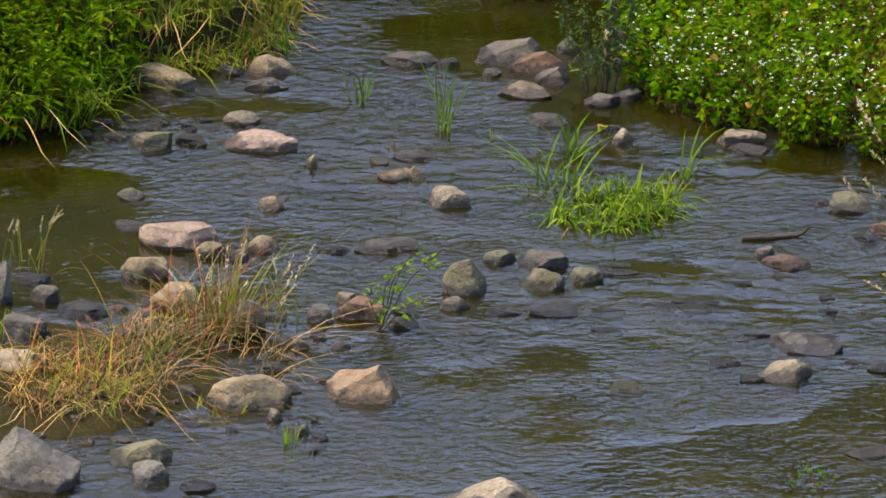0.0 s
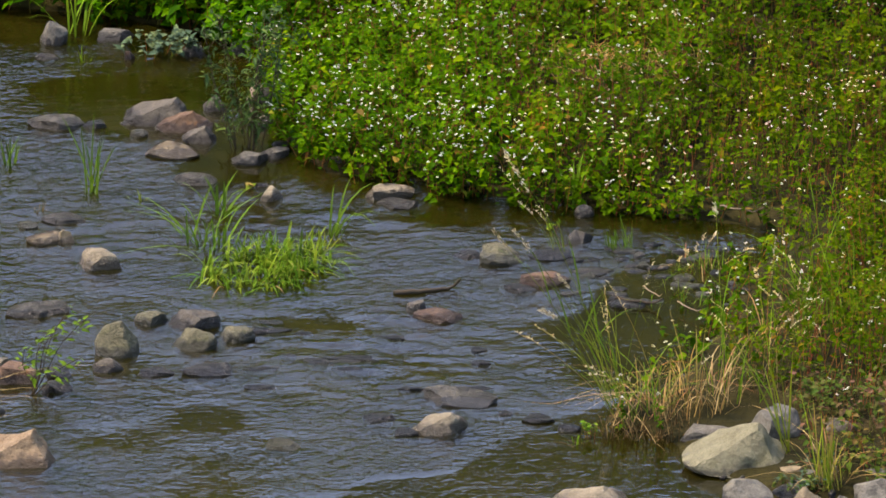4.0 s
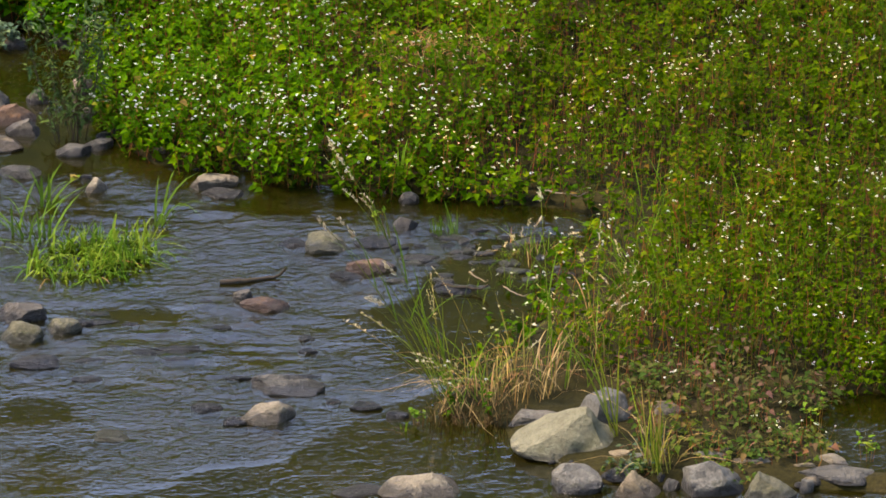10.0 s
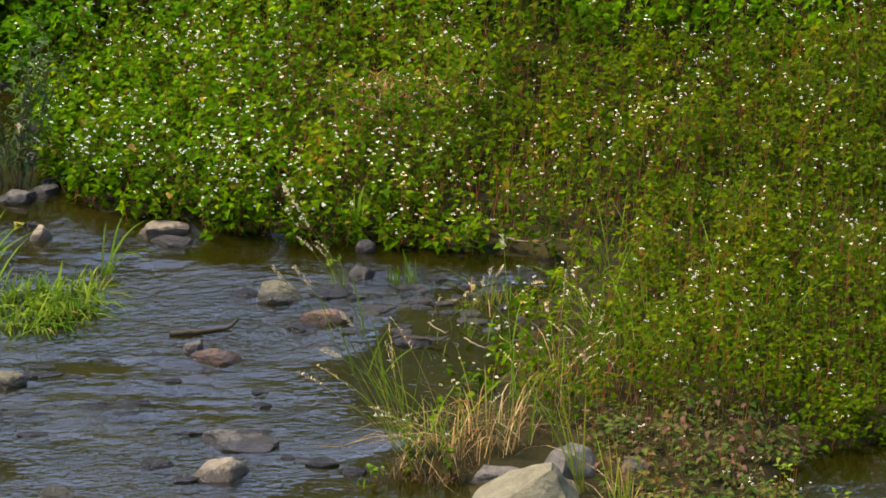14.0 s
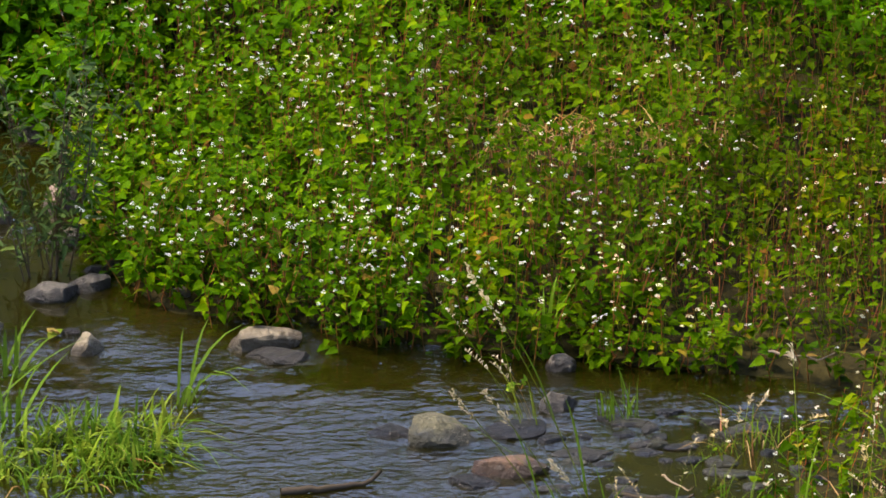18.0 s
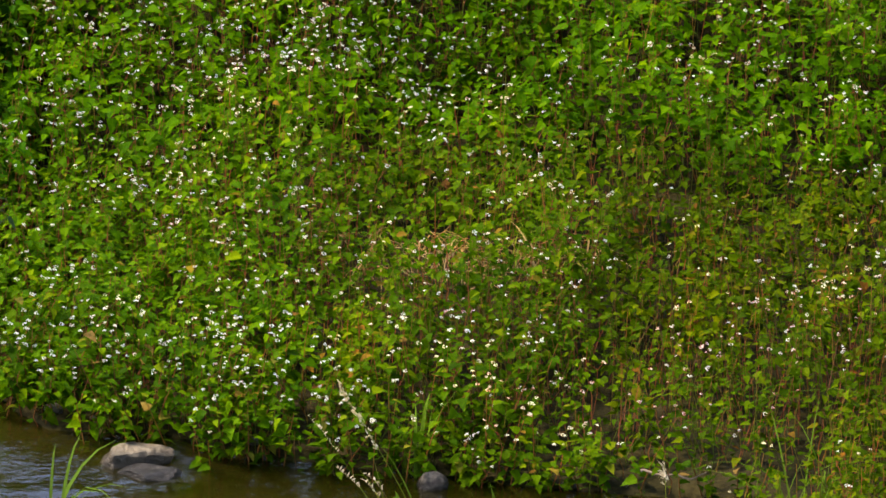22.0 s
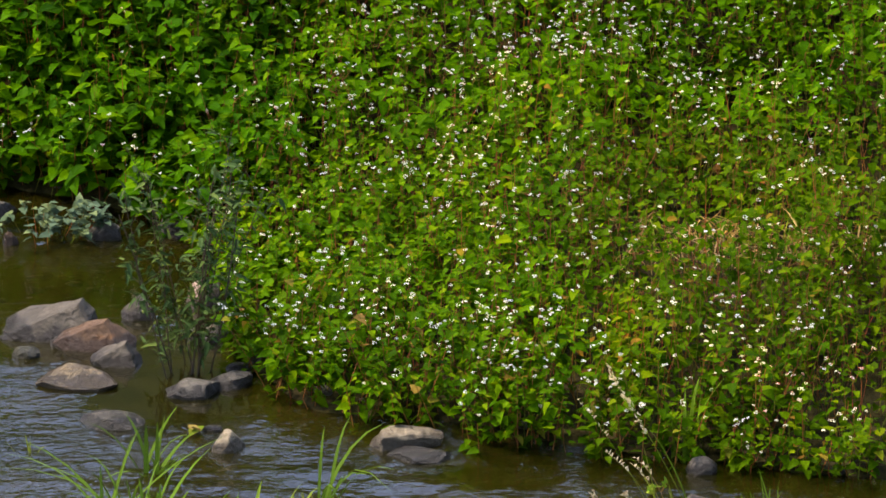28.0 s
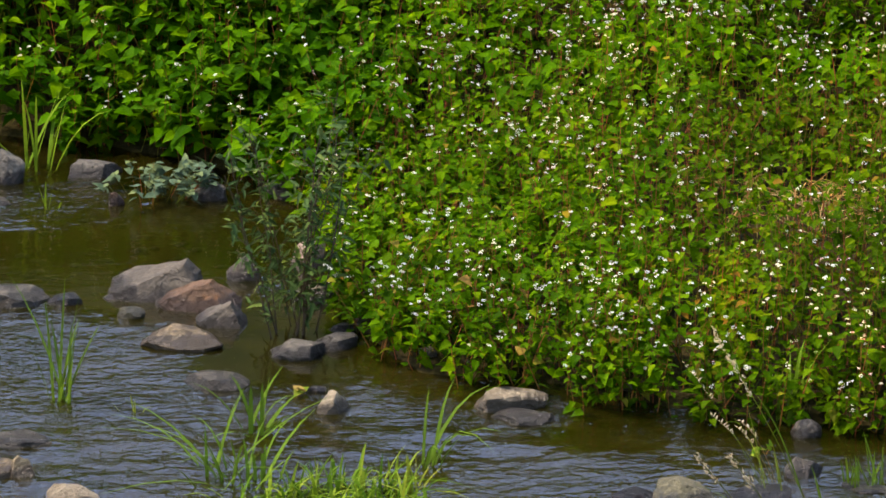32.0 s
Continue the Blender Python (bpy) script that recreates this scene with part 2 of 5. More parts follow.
M_SHRUB = leaf_material("shrub_leaf", [(0.0, (0.0200, 0.0405, 0.0140)), (0.6, (0.0360, 0.0700, 0.0220)), (1.0, (0.0750, 0.1120, 0.0260))], 0.2)
M_TWIG = leaf_material("dark_twig", [(0.0, (0.026, 0.022, 0.016)), (1.0, (0.055, 0.043, 0.03))], 0.0, 0.7)
M_DEADWOOD = leaf_material("dead_wood", [(0.0, (0.09, 0.07, 0.05)), (1.0, (0.19, 0.15, 0.105))], 0.0, 0.8)
M_ROOT = leaf_material("brown_root", [(0.0, (0.05, 0.03, 0.012)), (0.6, (0.12, 0.075, 0.03)), (1.0, (0.22, 0.15, 0.06))], 0.1, 0.7)
M_HERB = leaf_material("blue_green_leaf", [(0.0, (0.0400, 0.0700, 0.0405)), (0.6, (0.0700, 0.1100, 0.0630)), (1.0, (0.1000, 0.1350, 0.0540))], 0.25)


def ground_material():
    m, n, l, p = nodes_of("streambed_soil")
    pos = n.new("ShaderNodeNewGeometry").outputs["Position"]
    big = ramp(n, l, noise_node(n, l, pos, 2.2, 5.0), [(0.3, (0.009, 0.009, 0.0015)), (0.55, (0.02, 0.017, 0.0035)), (0.75, (0.034, 0.026, 0.01))])
    fine = ramp(n, l, noise_node(n, l, pos, 48.0, 5.0, 0.7), [(0.35, (0.5, 0.5, 0.48)), (0.65, (1.4, 1.35, 1.25))])
    x = n.new("ShaderNodeMix")
    x.data_type, x.blend_type = "RGBA", "MULTIPLY"
    x.inputs[0].default_value = 1.0
    l.new(big, x.inputs[6])
    l.new(fine, x.inputs[7])
    l.new(x.outputs[2], p.inputs["Base Color"])
    p.inputs["Roughness"].default_value = 0.9
    p.inputs["Specular IOR Level"].default_value = 0.08
    bumped(n, l, p, noise_node(n, l, pos, 30.0, 6.0, 0.7), 0.6, 0.02)
    return m


# for the added slopes out of view that darken the stream's reflections
def hill_material():
    m, n, l, p = nodes_of("unseen_wooded_slope")
    pos = n.new("ShaderNodeNewGeometry").outputs["Position"]
    c = ramp(n, l, noise_node(n, l, pos, 1.2, 8.0, 0.7), [(0.3, (0.008, 0.012, 0.002)), (0.6, (0.022, 0.034, 0.004)), (0.8, (0.04, 0.05, 0.007))])
    l.new(c, p.inputs["Base Color"])
    p.inputs["Roughness"].default_value = 0.9
    p.inputs["Specular IOR Level"].default_value = 0.05
    return m


def water_material():
    m, n, l, p = nodes_of("stream_water")
    pos = n.new("ShaderNodeNewGeometry").outputs["Position"]
    silt = ramp(n, l, noise_node(n, l, pos, 1.4, 4.0), [(0.35, (0.0045, 0.0044, 0.0003)), (0.65, (0.0115, 0.0100, 0.0007))])
    l.new(silt, p.inputs["Base Color"])
    p.inputs["Roughness"].default_value = 0.03
    p.inputs["IOR"].default_value = 1.5
    clear = n.new("ShaderNodeBsdfPrincipled")
    clear.inputs["Base Color"].default_value = (0.5, 0.48, 0.25, 1)
    clear.inputs["Roughness"].default_value = 0.03
    clear.inputs["IOR"].default_value = 1.5
    clear.inputs["Transmission Weight"].default_value = 1.0
    mp = n.new("ShaderNodeMapping")
    mp.inputs["Scale"].default_value = (0.72, 1.25, 1.0)
    mp.inputs["Rotation"].default_value = (0, 0, radians(-16))
    l.new(pos, mp.inputs["Vector"])
    soft = noise_node(n, l, mp.outputs[0], 21.0, 2.2, 0.6)
    crest = n.new("ShaderNodeMath")
    crest.operation, crest.inputs[1].default_value = "PINGPONG", 0.5
    l.new(noise_node(n, l, mp.outputs[0], 13.5, 2.0, 0.6), crest.inputs[0])
    both = n.new("ShaderNodeMath")
    both.operation, both.inputs[1].default_value = "MULTIPLY_ADD", 1.1
    l.new(crest.outputs[0], both.inputs[0])
    l.new(soft, both.inputs[2])
    f = both.outputs[0]
    chop_at = n.new("ShaderNodeAttribute")
    chop_at.attribute_name = "chop"
    fine = n.new("ShaderNodeMath")
    fine.operation = "MULTIPLY"
    l.new(f, fine.inputs[0])
    l.new(chop_at.outputs["Fac"], fine.inputs[1])
    bumped(n, l, p, fine.outputs[0], 1.0, 0.0088)
    bumped(n, l, clear, fine.outputs[0], 1.0, 0.0088)
    mix = n.new("ShaderNodeMixShader")
    mix.inputs[0].default_value = 0.35
    l.new(p.outputs[0], mix.inputs[1])
    l.new(clear.outputs[0], mix.inputs[2])
    l.new(mix.outputs[0], n["Material Output"].inputs["Surface"])
    return m


M_GROUND, M_HILL, M_WATER = ground_material(), hill_material(), water_material()

# ---- builders ----


def np_mesh(name, verts, tris, material, smooth=False):
    me = bpy.data.meshes.new(name)
    verts, tris = np.asarray(verts, dtype=np.float32), np.asarray(tris, dtype=np.int32)
    me.vertices.add(len(verts))
    me.vertices.foreach_set("co", verts.ravel())
    me.loops.add(tris.size)
    me.loops.foreach_set("vertex_index", tris.ravel())
    me.polygons.add(len(tris))
    me.polygons.foreach_set("loop_start", np.arange(0, tris.size, 3, dtype=np.int32))
    me.polygons.foreach_set("use_smooth", np.full(len(tris), smooth))
    me.update(calc_edges=True)
    me.materials.append(material)
    return me


def part(name, verts, tris, material, parent, label="", kind="", smooth=False):
    ob = new(name, np_mesh(name, verts, tris, material, smooth))
    ob.parent = parent
    return tagged(ob, label=label, kind=kind)


def thing(name, x, y, z, label, category, group="", kind=""):
    ob = new(name)
    ob.location = (x, y, z)
    ob.empty_display_size = 0.1
    return tagged(ob, label, category, group, kind)


def gather(pieces):
    """Joins (verts, tris) pieces into one pair."""
    vs, ts, at = [], [], 0
    for v, t in pieces:
        vs.append(v)
        ts.append(t + at)
        at += len(v)
    return np.concatenate(vs), np.concatenate(ts)


def vnoise(x, y, seed=0):
    """Smooth value noise in 0..1 on arrays."""
    xi, yi = np.floor(x), np.floor(y)
    fx, fy = x - xi, y - yi
    fx, fy = fx * fx * fx * (fx * (fx * 6 - 15) + 10), fy * fy * fy * (fy * (fy * 6 - 15) + 10)

    def lattice(a, b):
        h = np.sin(a * 127.1 + b * 311.7 + seed * 74.7) * 43758.5453
        return h - np.floor(h)
    top = lattice(xi, yi) * (1 - fx) + lattice(xi + 1, yi) * fx
    low = lattice(xi, yi + 1) * (1 - fx) + lattice(xi + 1, yi + 1) * fx
    return top * (1 - fy) + low * fy


def inside_distance(poly, x, y):
    """Signed distance of points to a polygon, positive inside."""
    p = np.array(poly, dtype=float)
    q = np.roll(p, -1, axis=0)
    best = np.full(x.shape, 1e9)
    inside = np.zeros(x.shape, dtype=bool)
    for (ax, ay), (bx, by) in zip(p, q):
        dx, dy = bx - ax, by - ay
        k = np.clip(((x - ax) * dx + (y - ay) * dy) / (dx * dx + dy * dy), 0, 1)
        best = np.minimum(best, np.hypot(x - ax - k * dx, y - ay - k * dy))
        cross = (ay > y) != (by > y)
        inside ^= cross & (x < (bx - ax) * (y - ay) / (by - ay + 1e-12) + ax)
    return np.where(inside, best, -best)


def smooth(a, b, v):
    k = np.clip((v - a) / (b - a), 0, 1)
    return k * k * (3 - 2 * k)


# ---- plan: land and water ----
BANK = [(-30, 9.5), (-9, 6.3), (-5.5, 5.2), (-4.0, 4.65), (-3.4, 4.5), (-2.9, 4.3), (-2.4, 3.9), (-2.2, 3.2), (-2.1, 2.3), (-1.98, 1.85),
        (-1.78, 1.5), (-1.3, 1.4), (-0.85, 1.1), (-0.3, 0.95), (0.25, 0.75), (0.85, 0.6), (1.05, 0.4), (0.72, -0.15), (0.66, -0.8), (0.55, -1.3),
        (0.38, -1.9), (0.1, -2.4), (-0.08, -2.75), (0.3, -3.05), (0.55, -3.6), (0.8, -3.92), (1.6, -4.02), (2.4, -4.08), (6, -4.6), (30, -9), (60, 60), (-60, 60)]
SIDE_POOL = [(2.0, -3.05), (2.25, -2.6), (3.2, -2.2), (4.4, -2.6), (4.2, -3.8), (3.0, -4.1), (2.3, -3.7)]
LEFT_BANK = [(-6.6, 0.45), (-5.95, 0.72), (-5.62, 0.9), (-5.44, 1.6), (-5.2, 2.05), (-4.75, 2.25), (-4.54, 2.68), (-4.45, 3.5), (-5.0, 4.3), (-9, 5.3), (-30, 8.0), (-30, -1.5)]
GRAVEL_BAR = [(-9, -1.9), (-5.5, -2.2), (-4.9, -2.5), (-4.2, -2.45), (-3.95, -2.8), (-4.15, -3.5), (-4.5, -4.1), (-4.95, -4.4), (-5.4, -4.7), (-9, -5.4)]


def land(x, y):
    """Distance inside the right-hand bank, the left bank and the bar."""
    a = np.minimum(inside_distance(BANK, x, y), -inside_distance(SIDE_POOL, x, y))
    return a, inside_distance(LEFT_BANK, x, y), inside_distance(GRAVEL_BAR, x, y)


def height(x, y):
    x, y = np.asarray(x, dtype=float), np.asarray(y, dtype=float)
    a, b, c = land(x, y)
    rough = (vnoise(x * 3, y * 3, 5) - 0.5) * 0.05 + (vnoise(x * 9, y * 9, 6) - 0.5) * 0.02
    bed = -0.16 + rough
    # banks rise extra steeply so the pools mirror plants instead of sky
    up_a = smooth(-0.25, 0.12, a) * 0.2 + np.clip(a, 0, 6) * 0.05 + smooth(3.6, 6.5, y) * 0.5 * smooth(0.0, 0.8, a)
    up_b = smooth(-0.2, 0.15, b) * 0.22 + np.clip(b, 0, 3) * 0.5
    up_c = smooth(-0.4, 0.3, c) * 0.18
    # unseen wooded slopes, added so still water mirrors dark green; one behind the camera
    hill = np.clip(y - 13, 0, 140) * 0.484 + np.clip(-y - 75, 0, 30) * 0.5
    return bed + np.maximum(np.maximum(up_a, up_b), up_c) + hill


def grid(xs, ys):
    gx, gy = np.meshgrid(xs, ys)
    w, h = len(xs), len(ys)
    i = np.arange(w * h).reshape(h, w)
    a, b, c, d = i[:-1, :-1].ravel(), i[:-1, 1:].ravel(), i[1:, 1:].ravel(), i[1:, :-1].ravel()
    return gx.ravel(), gy.ravel(), np.concatenate([np.stack([a, b, c], 1), np.stack([a, c, d], 1)])


def spaced(lo, hi, step, reach):
    """Even steps from lo to hi, then growing ones out to the reach."""
    out, d = [], step
    at = hi
    while at < reach:
        d *= 1.35
        at += d
        out.append(at)
    mid = list(np.arange(lo, hi + step / 2, step))
    return np.array([lo - (v - hi) for v in reversed(out)] + mid + out)


gx, gy, gt = grid(spaced(-7, 5, 0.1, 900), spaced(-7, 10, 0.1, 900))
ground = new("ground", np_mesh("ground", np.stack([gx, gy, height(gx, gy)], 1), gt, M_GROUND, True))
tagged(ground, "dark muddy olive streambed and damp bank soil", "ground", kind="structure")
ground.data.materials.append(M_HILL)
row = gy[gt].min(1)
ground.data.polygons.foreach_set("material_index", ((row > 10) | (row < -60)).astype(np.int32))


def rapids(x, y):
    """How broken the water is: 0 still, 1 fast and choppy."""
    r = 0.8 + 0.8 * (vnoise(x * 0.9 + 3, y * 0.7, 9) - 0.5) + 1.1 * (vnoise(x * 1.7, y * 2.6, 8) - 0.5)
    for cx, cy, rx, ry, k in ((-5.5, -0.8, 0.95, 0.95, 1.0), (-4.65, 1.45, 0.75, 0.35, 1.1), (-3.0, 3.0, 0.85, 0.8, 1.3), (-2.4, 1.75, 0.55, 0.4, 0.75),
                              (-0.5, 0.75, 0.9, 0.3, 0.6), (0.15, -3.7, 0.8, 0.85, 2.2), (1.5, -4.7, 1.6, 0.7, 2.0), (0.15, -1.7, 0.35, 0.7, 0.8), (-0.9, -4.3, 0.9, 0.6, 0.5), (-2.6, -3.0, 0.8, 0.5, 0.25), (3.2, -3, 2, 1.2, 3.0), (0.3, -0.7, 0.5, 1.1, 2.2), (-0.6, -4.1, 0.9, 0.5, 1.6), (-1.9, 0.85, 0.5, 0.25, 0.5)):
        r = r - k * np.exp(-(((x - cx) / rx) ** 2 + ((y - cy) / ry) ** 2))
    a, b, c = land(x, y)
    near = np.maximum(np.maximum(a, b), c)
    r = r - 0.5 * smooth(-0.35, -0.05, near) - 0.4 * smooth(-2.4, -4.2, y) * smooth(-2.2, -0.8, x)
    return 0.09 + 0.91 * smooth(-0.1, 0.95, r)


wx, wy, wt = grid(spaced(-6.6, 3.2, 0.02, 40), spaced(-5.4, 5.0, 0.02, 30))
keep_water = np.maximum(*land(wx, wy)[:2]) < 0.35
r = rapids(wx, wy)
chop = (vnoise(wx * 1.6, wy * 2.2, 3) - 0.5) * 0.010
warp = 0.5 * vnoise(wx * 1.3, wy * 1.3, 21)
for turn, fu, fv, tall, seed in ((-12, 6, 15, 0.005, 1), (28, 12, 22, 0.006, 2), (-38, 15, 26, 0.006, 4), (8, 18, 32, 0.006, 5), (-20, 23, 36, 0.006, 6)):
    cs, sn = math.cos(radians(turn)), math.sin(radians(turn))
    chop += (vnoise((wx * cs - wy * sn + warp) * fu, (wx * sn + wy * cs + warp) * fv, seed) - 0.5) * tall
# standing waves where the stream drops over the stones
race = np.exp(-(((wx + 1.4) / 0.9) ** 2 + ((wy + 1.5) / 0.75) ** 2)) + 0.7 * np.exp(-(((wx + 1.7) / 1.1) ** 2 + ((wy - 0.6) / 0.4) ** 2)) + 0.6 * np.exp(-(((wx + 3.4) / 0.9) ** 2 + ((wy - 0.4) / 0.8) ** 2))
chop += ((vnoise(wx * 3.2 + warp, wy * 7 + warp, 14) - 0.5) * 0.04 + (vnoise(wx * 7 + warp, wy * 13 + warp, 15) - 0.5) * 0.03) * race
r = r * smooth(-7.5, -6.6, wx) * smooth(4.2, 3.2, wx) * smooth(-6.4, -5.4, wy) * smooth(6.0, 5.0, wy)
wz = chop * r * 0.66
wt = wt[keep_water[wt].any(1)]
water = new("water", np_mesh("water", np.stack([wx, wy, wz], 1), wt, M_WATER, True))
water.data.attributes.new("chop", "FLOAT", "POINT").data.foreach_set("value", r.astype(np.float32))
tagged(water, "shallow clear stream water, rippled, reflecting a grey-blue sky", "water", kind="structure")
water.visible_shadow = False

# ---- stones ----
count = [0]


def rock(x, y, w, d, h, stone, label, ridge=0):
    """One stone: a ball cut by random planes, dented by noise, sunk a little into the bed."""
    count[0] += 1
    rng = random.Random(count[0] * 7 + 1)
    bm = bmesh.new()
    bmesh.ops.create_icosphere(bm, subdivisions=4 if w > 0.15 else 3, radius=1.0)
    planes = []
    for k in range(13 if stone in ("block", "boulder", "slab", "grey", "brown", "rust") else 9):
        n = Vector((rng.gauss(0, 1), rng.gauss(0, 1), rng.gauss(0.45, 0.6))).normalized()
        if n.z < -0.05:
            n.z = -n.z
        planes.append((n, rng.uniform(0.5, 0.85)))
    if stone in ("slab", "block", "boulder") or h < 0.3 * w:
        planes.append((Vector((rng.uniform(-0.2, 0.2), rng.uniform(-0.3, 0.1), 1)).normalized(), rng.uniform(0.32, 0.45) if stone == "slab" else rng.uniform(0.5, 0.66)))
    if ridge:
        # a sharp crest: a long slope on one side, a steep face on the other
        planes = planes[:4] + [(Vector((-0.5 * ridge, -0.1, 0.85)).normalized(), 0.3), (Vector((0.85 * ridge, -0.15, 0.5)).normalized(), 0.55),
                               (Vector((0.1 * ridge, -0.85, 0.5)).normalized(), 0.42), (Vector((0.2, 0.8, 0.6)).normalized(), 0.5)]
    shift = Vector((rng.uniform(0, 50), rng.uniform(0, 50), rng.uniform(0, 50)))
    for vert in bm.verts:
        c = vert.co
        for n, lim in planes:
            over = c.dot(n) - lim
            if over > 0:
                c = c - n * over
        c = c + c.normalized() * (0.1 * noise.noise(c * 1.5 + shift) + 0.05 * noise.noise(c * 4 + shift) + 0.022 * noise.noise(c * 11 + shift))
        vert.co = c
    lo = [min(v.co[i] for v in bm.verts) for i in range(3)]
    hi = [max(v.co[i] for v in bm.verts) for i in range(3)]
    top = h
    if stone == "slab":
        top = h * 0.6
    if stone == "wet":
        w, d, top = w * 0.85, d * 0.85, h * 0.65
    base = float(height(x, y)) - 0.03
    base = max(min(base, -0.06), -0.2) if base < 0 else base
    for vert in bm.verts:
        vert.co.x = ((vert.co.x - lo[0]) / (hi[0] - lo[0]) - 0.5) * w
        vert.co.y = ((vert.co.y - lo[1]) / (hi[1] - lo[1]) - 0.5) * d * 1.05
        rise = (vert.co.z - lo[2]) / (hi[2] - lo[2])
        foot = max(base + 0.01, 0.0)
        vert.co.z = foot + (rise - 0.4) / 0.6 * (top + max(base, 0) - foot) if rise > 0.4 else base + rise / 0.4 * (foot - base)
    bm.normal_update()
    for edge in bm.edges:
        edge.smooth = edge.calc_face_angle(0.0) < 0.5
    me = bpy.data.meshes.new("rock")
    bm.to_mesh(me)
    bm.free()
    me.polygons.foreach_set("use_smooth", [True] * len(me.polygons))
    me.materials.append(ROCK[stone])
    ob = new("rock", me)
    ob.matrix_basis = pose(x, y, 0, 0, 0, rng.uniform(-14, 14))
    return tagged(ob, label, "rock", "stones in the stream")


rock(-5.03, 1.79, 0.46, 0.27, 0.11, "tan", "weathered tan rock lying under overhanging yellow grass")
rock(-4.38, 2.04, 0.32, 0.19, 0.12, "tan", "lumpy tan rock at the grassy bank edge")
rock(-4.64, 2.00, 0.18, 0.11, 0.09, "wet", "dark wet stone wedged between two tan rocks")
rock(-4.40, 1.79, 0.28, 0.17, 0.06, "brown", "low reddish brown stone at the grassy bank edge")
rock(-3.54, 2.38, 0.36, 0.25, 0.08, "slab", "flat grey slab lying across the shallow stream")
rock(-2.91, 2.48, 0.42, 0.29, 0.16, "brown", "large angular brown-grey boulder rising from the pool edge", ridge=1)
rock(-2.72, 2.33, 0.33, 0.23, 0.12, "rust", "rust-orange boulder leaning against a brown boulder", ridge=1)
rock(-2.63, 2.10, 0.22, 0.15, 0.10, "brown", "rounded grey-brown stone below the boulder pile", ridge=1)
rock(-2.78, 1.86, 0.36, 0.26, 0.05, "tan", "low flat pale stone barely above the water")
rock(-2.30, 1.72, 0.25, 0.18, 0.06, "grey", "pointed grey stone at the mouth of the pool")
rock(-2.14, 1.82, 0.18, 0.13, 0.05, "grey", "thin grey slab beside a pointed stone")
rock(-2.62, 1.35, 0.27, 0.19, 0.07, "slab", "flat grey slab with a dark wet foot")
rock(-2.14, 1.04, 0.15, 0.12, 0.08, "pale", "small rounded pale stone standing in the stream")
rock(-1.42, 1.13, 0.31, 0.18, 0.06, "pale", "long pale speckled rock below the flowering bank")
rock(-1.37, 0.94, 0.27, 0.16, 0.05, "slab", "flat half-sunken stone in front of a pale rock")
rock(-4.49, 1.12, 0.24, 0.15, 0.06, "pale", "small pale wedge-shaped stone in the shallows")
rock(-5.02, 0.63, 0.28, 0.20, 0.09, "moss", "tan stone with a yellow mossy face")
rock(-4.77, 0.72, 0.24, 0.17, 0.06, "wet", "dark flat stone in a row of shallow stones")
rock(-4.34, 0.70, 0.47, 0.28, 0.08, "pink", "broad flat pinkish rock in the shallows")
rock(-5.24, 0.75, 0.21, 0.15, 0.04, "wet", "small black wet stone in a shallow row")
rock(-5.31, 1.01, 0.08, 0.06, 0.04, "wet", "small black wet stone in a shallow row")
rock(-5.43, 0.78, 0.14, 0.11, 0.04, "wet", "small black wet stone in a shallow row")
rock(-3.39, 0.62, 0.28, 0.19, 0.06, "slab", "flat slab with a dark undercut edge")
rock(-3.60, 0.47, 0.12, 0.09, 0.03, "moss", "small yellow-green mossy stone")
rock(-3.47, 0.22, 0.26, 0.18, 0.05, "tan", "low tan stone in the rippling stream")
rock(-3.13, -0.19, 0.29, 0.23, 0.11, "pale", "smooth rounded pale boulder in the stream")
rock(-4.19, -0.39, 0.18, 0.15, 0.07, "tan", "small warm tan stone in the shallows")
rock(-4.00, 0.35, 0.07, 0.06, 0.08, "tan", "small upright tan pebble in the shallows")
rock(-5.05, -0.30, 0.17, 0.14, 0.05, "moss", "low half-sunken stone in the still pool")
rock(-5.01, -0.81, 0.19, 0.15, 0.03, "brown", "low half-sunken brown stone in the still pool")
rock(-4.69, -1.05, 0.49, 0.30, 0.12, "pink", "broad pale pinkish rock behind the dry grass")
rock(-4.85, -1.59, 0.29, 0.23, 0.12, "tan", "blocky tan stone beside the dry grass")
rock(-4.49, -1.22, 0.21, 0.17, 0.08, "tan", "tan stone half hidden by grass stems")
rock(-4.19, -1.09, 0.24, 0.19, 0.08, "tan", "rounded tan stone half hidden by grass stems")
rock(-4.33, -1.28, 0.17, 0.13, 0.08, "wet", "dark wet stone between paler stones")
rock(-3.46, -1.00, 0.39, 0.23, 0.07, "slab", "long flat slab with a mossy dark side")
rock(-3.77, -1.08, 0.24, 0.16, 0.04, "wet", "low dark wet stone in fast water")
rock(-5.49, -1.79, 0.28, 0.20, 0.05, "wet", "low dark stone in the shallows")
rock(-5.40, -2.09, 0.21, 0.16, 0.09, "brown", "brown stone on the shallow bar")
rock(-5.64, -2.16, 0.13, 0.11, 0.26, "grey", "upright grey boulder at the shallow bar")
rock(-5.14, -2.29, 0.36, 0.29, 0.08, "wet", "dark wet rock beside the dry grass")
rock(-5.46, -2.77, 0.28, 0.22, 0.17, "grey", "blue-grey wet boulder in the shallows")
rock(-5.44, -3.28, 0.36, 0.26, 0.14, "pale", "pale flat-topped boulder behind dry straw")
rock(-4.63, -2.09, 0.33, 0.27, 0.12, "tan", "tan rock buried in dry grass")
rock(-4.17, -2.43, 0.20, 0.16, 0.18, "brown", "brown rock behind dry grass stems")
rock(-3.54, -2.15, 0.29, 0.20, 0.10, "rust", "smooth orange-brown boulder in the stream")
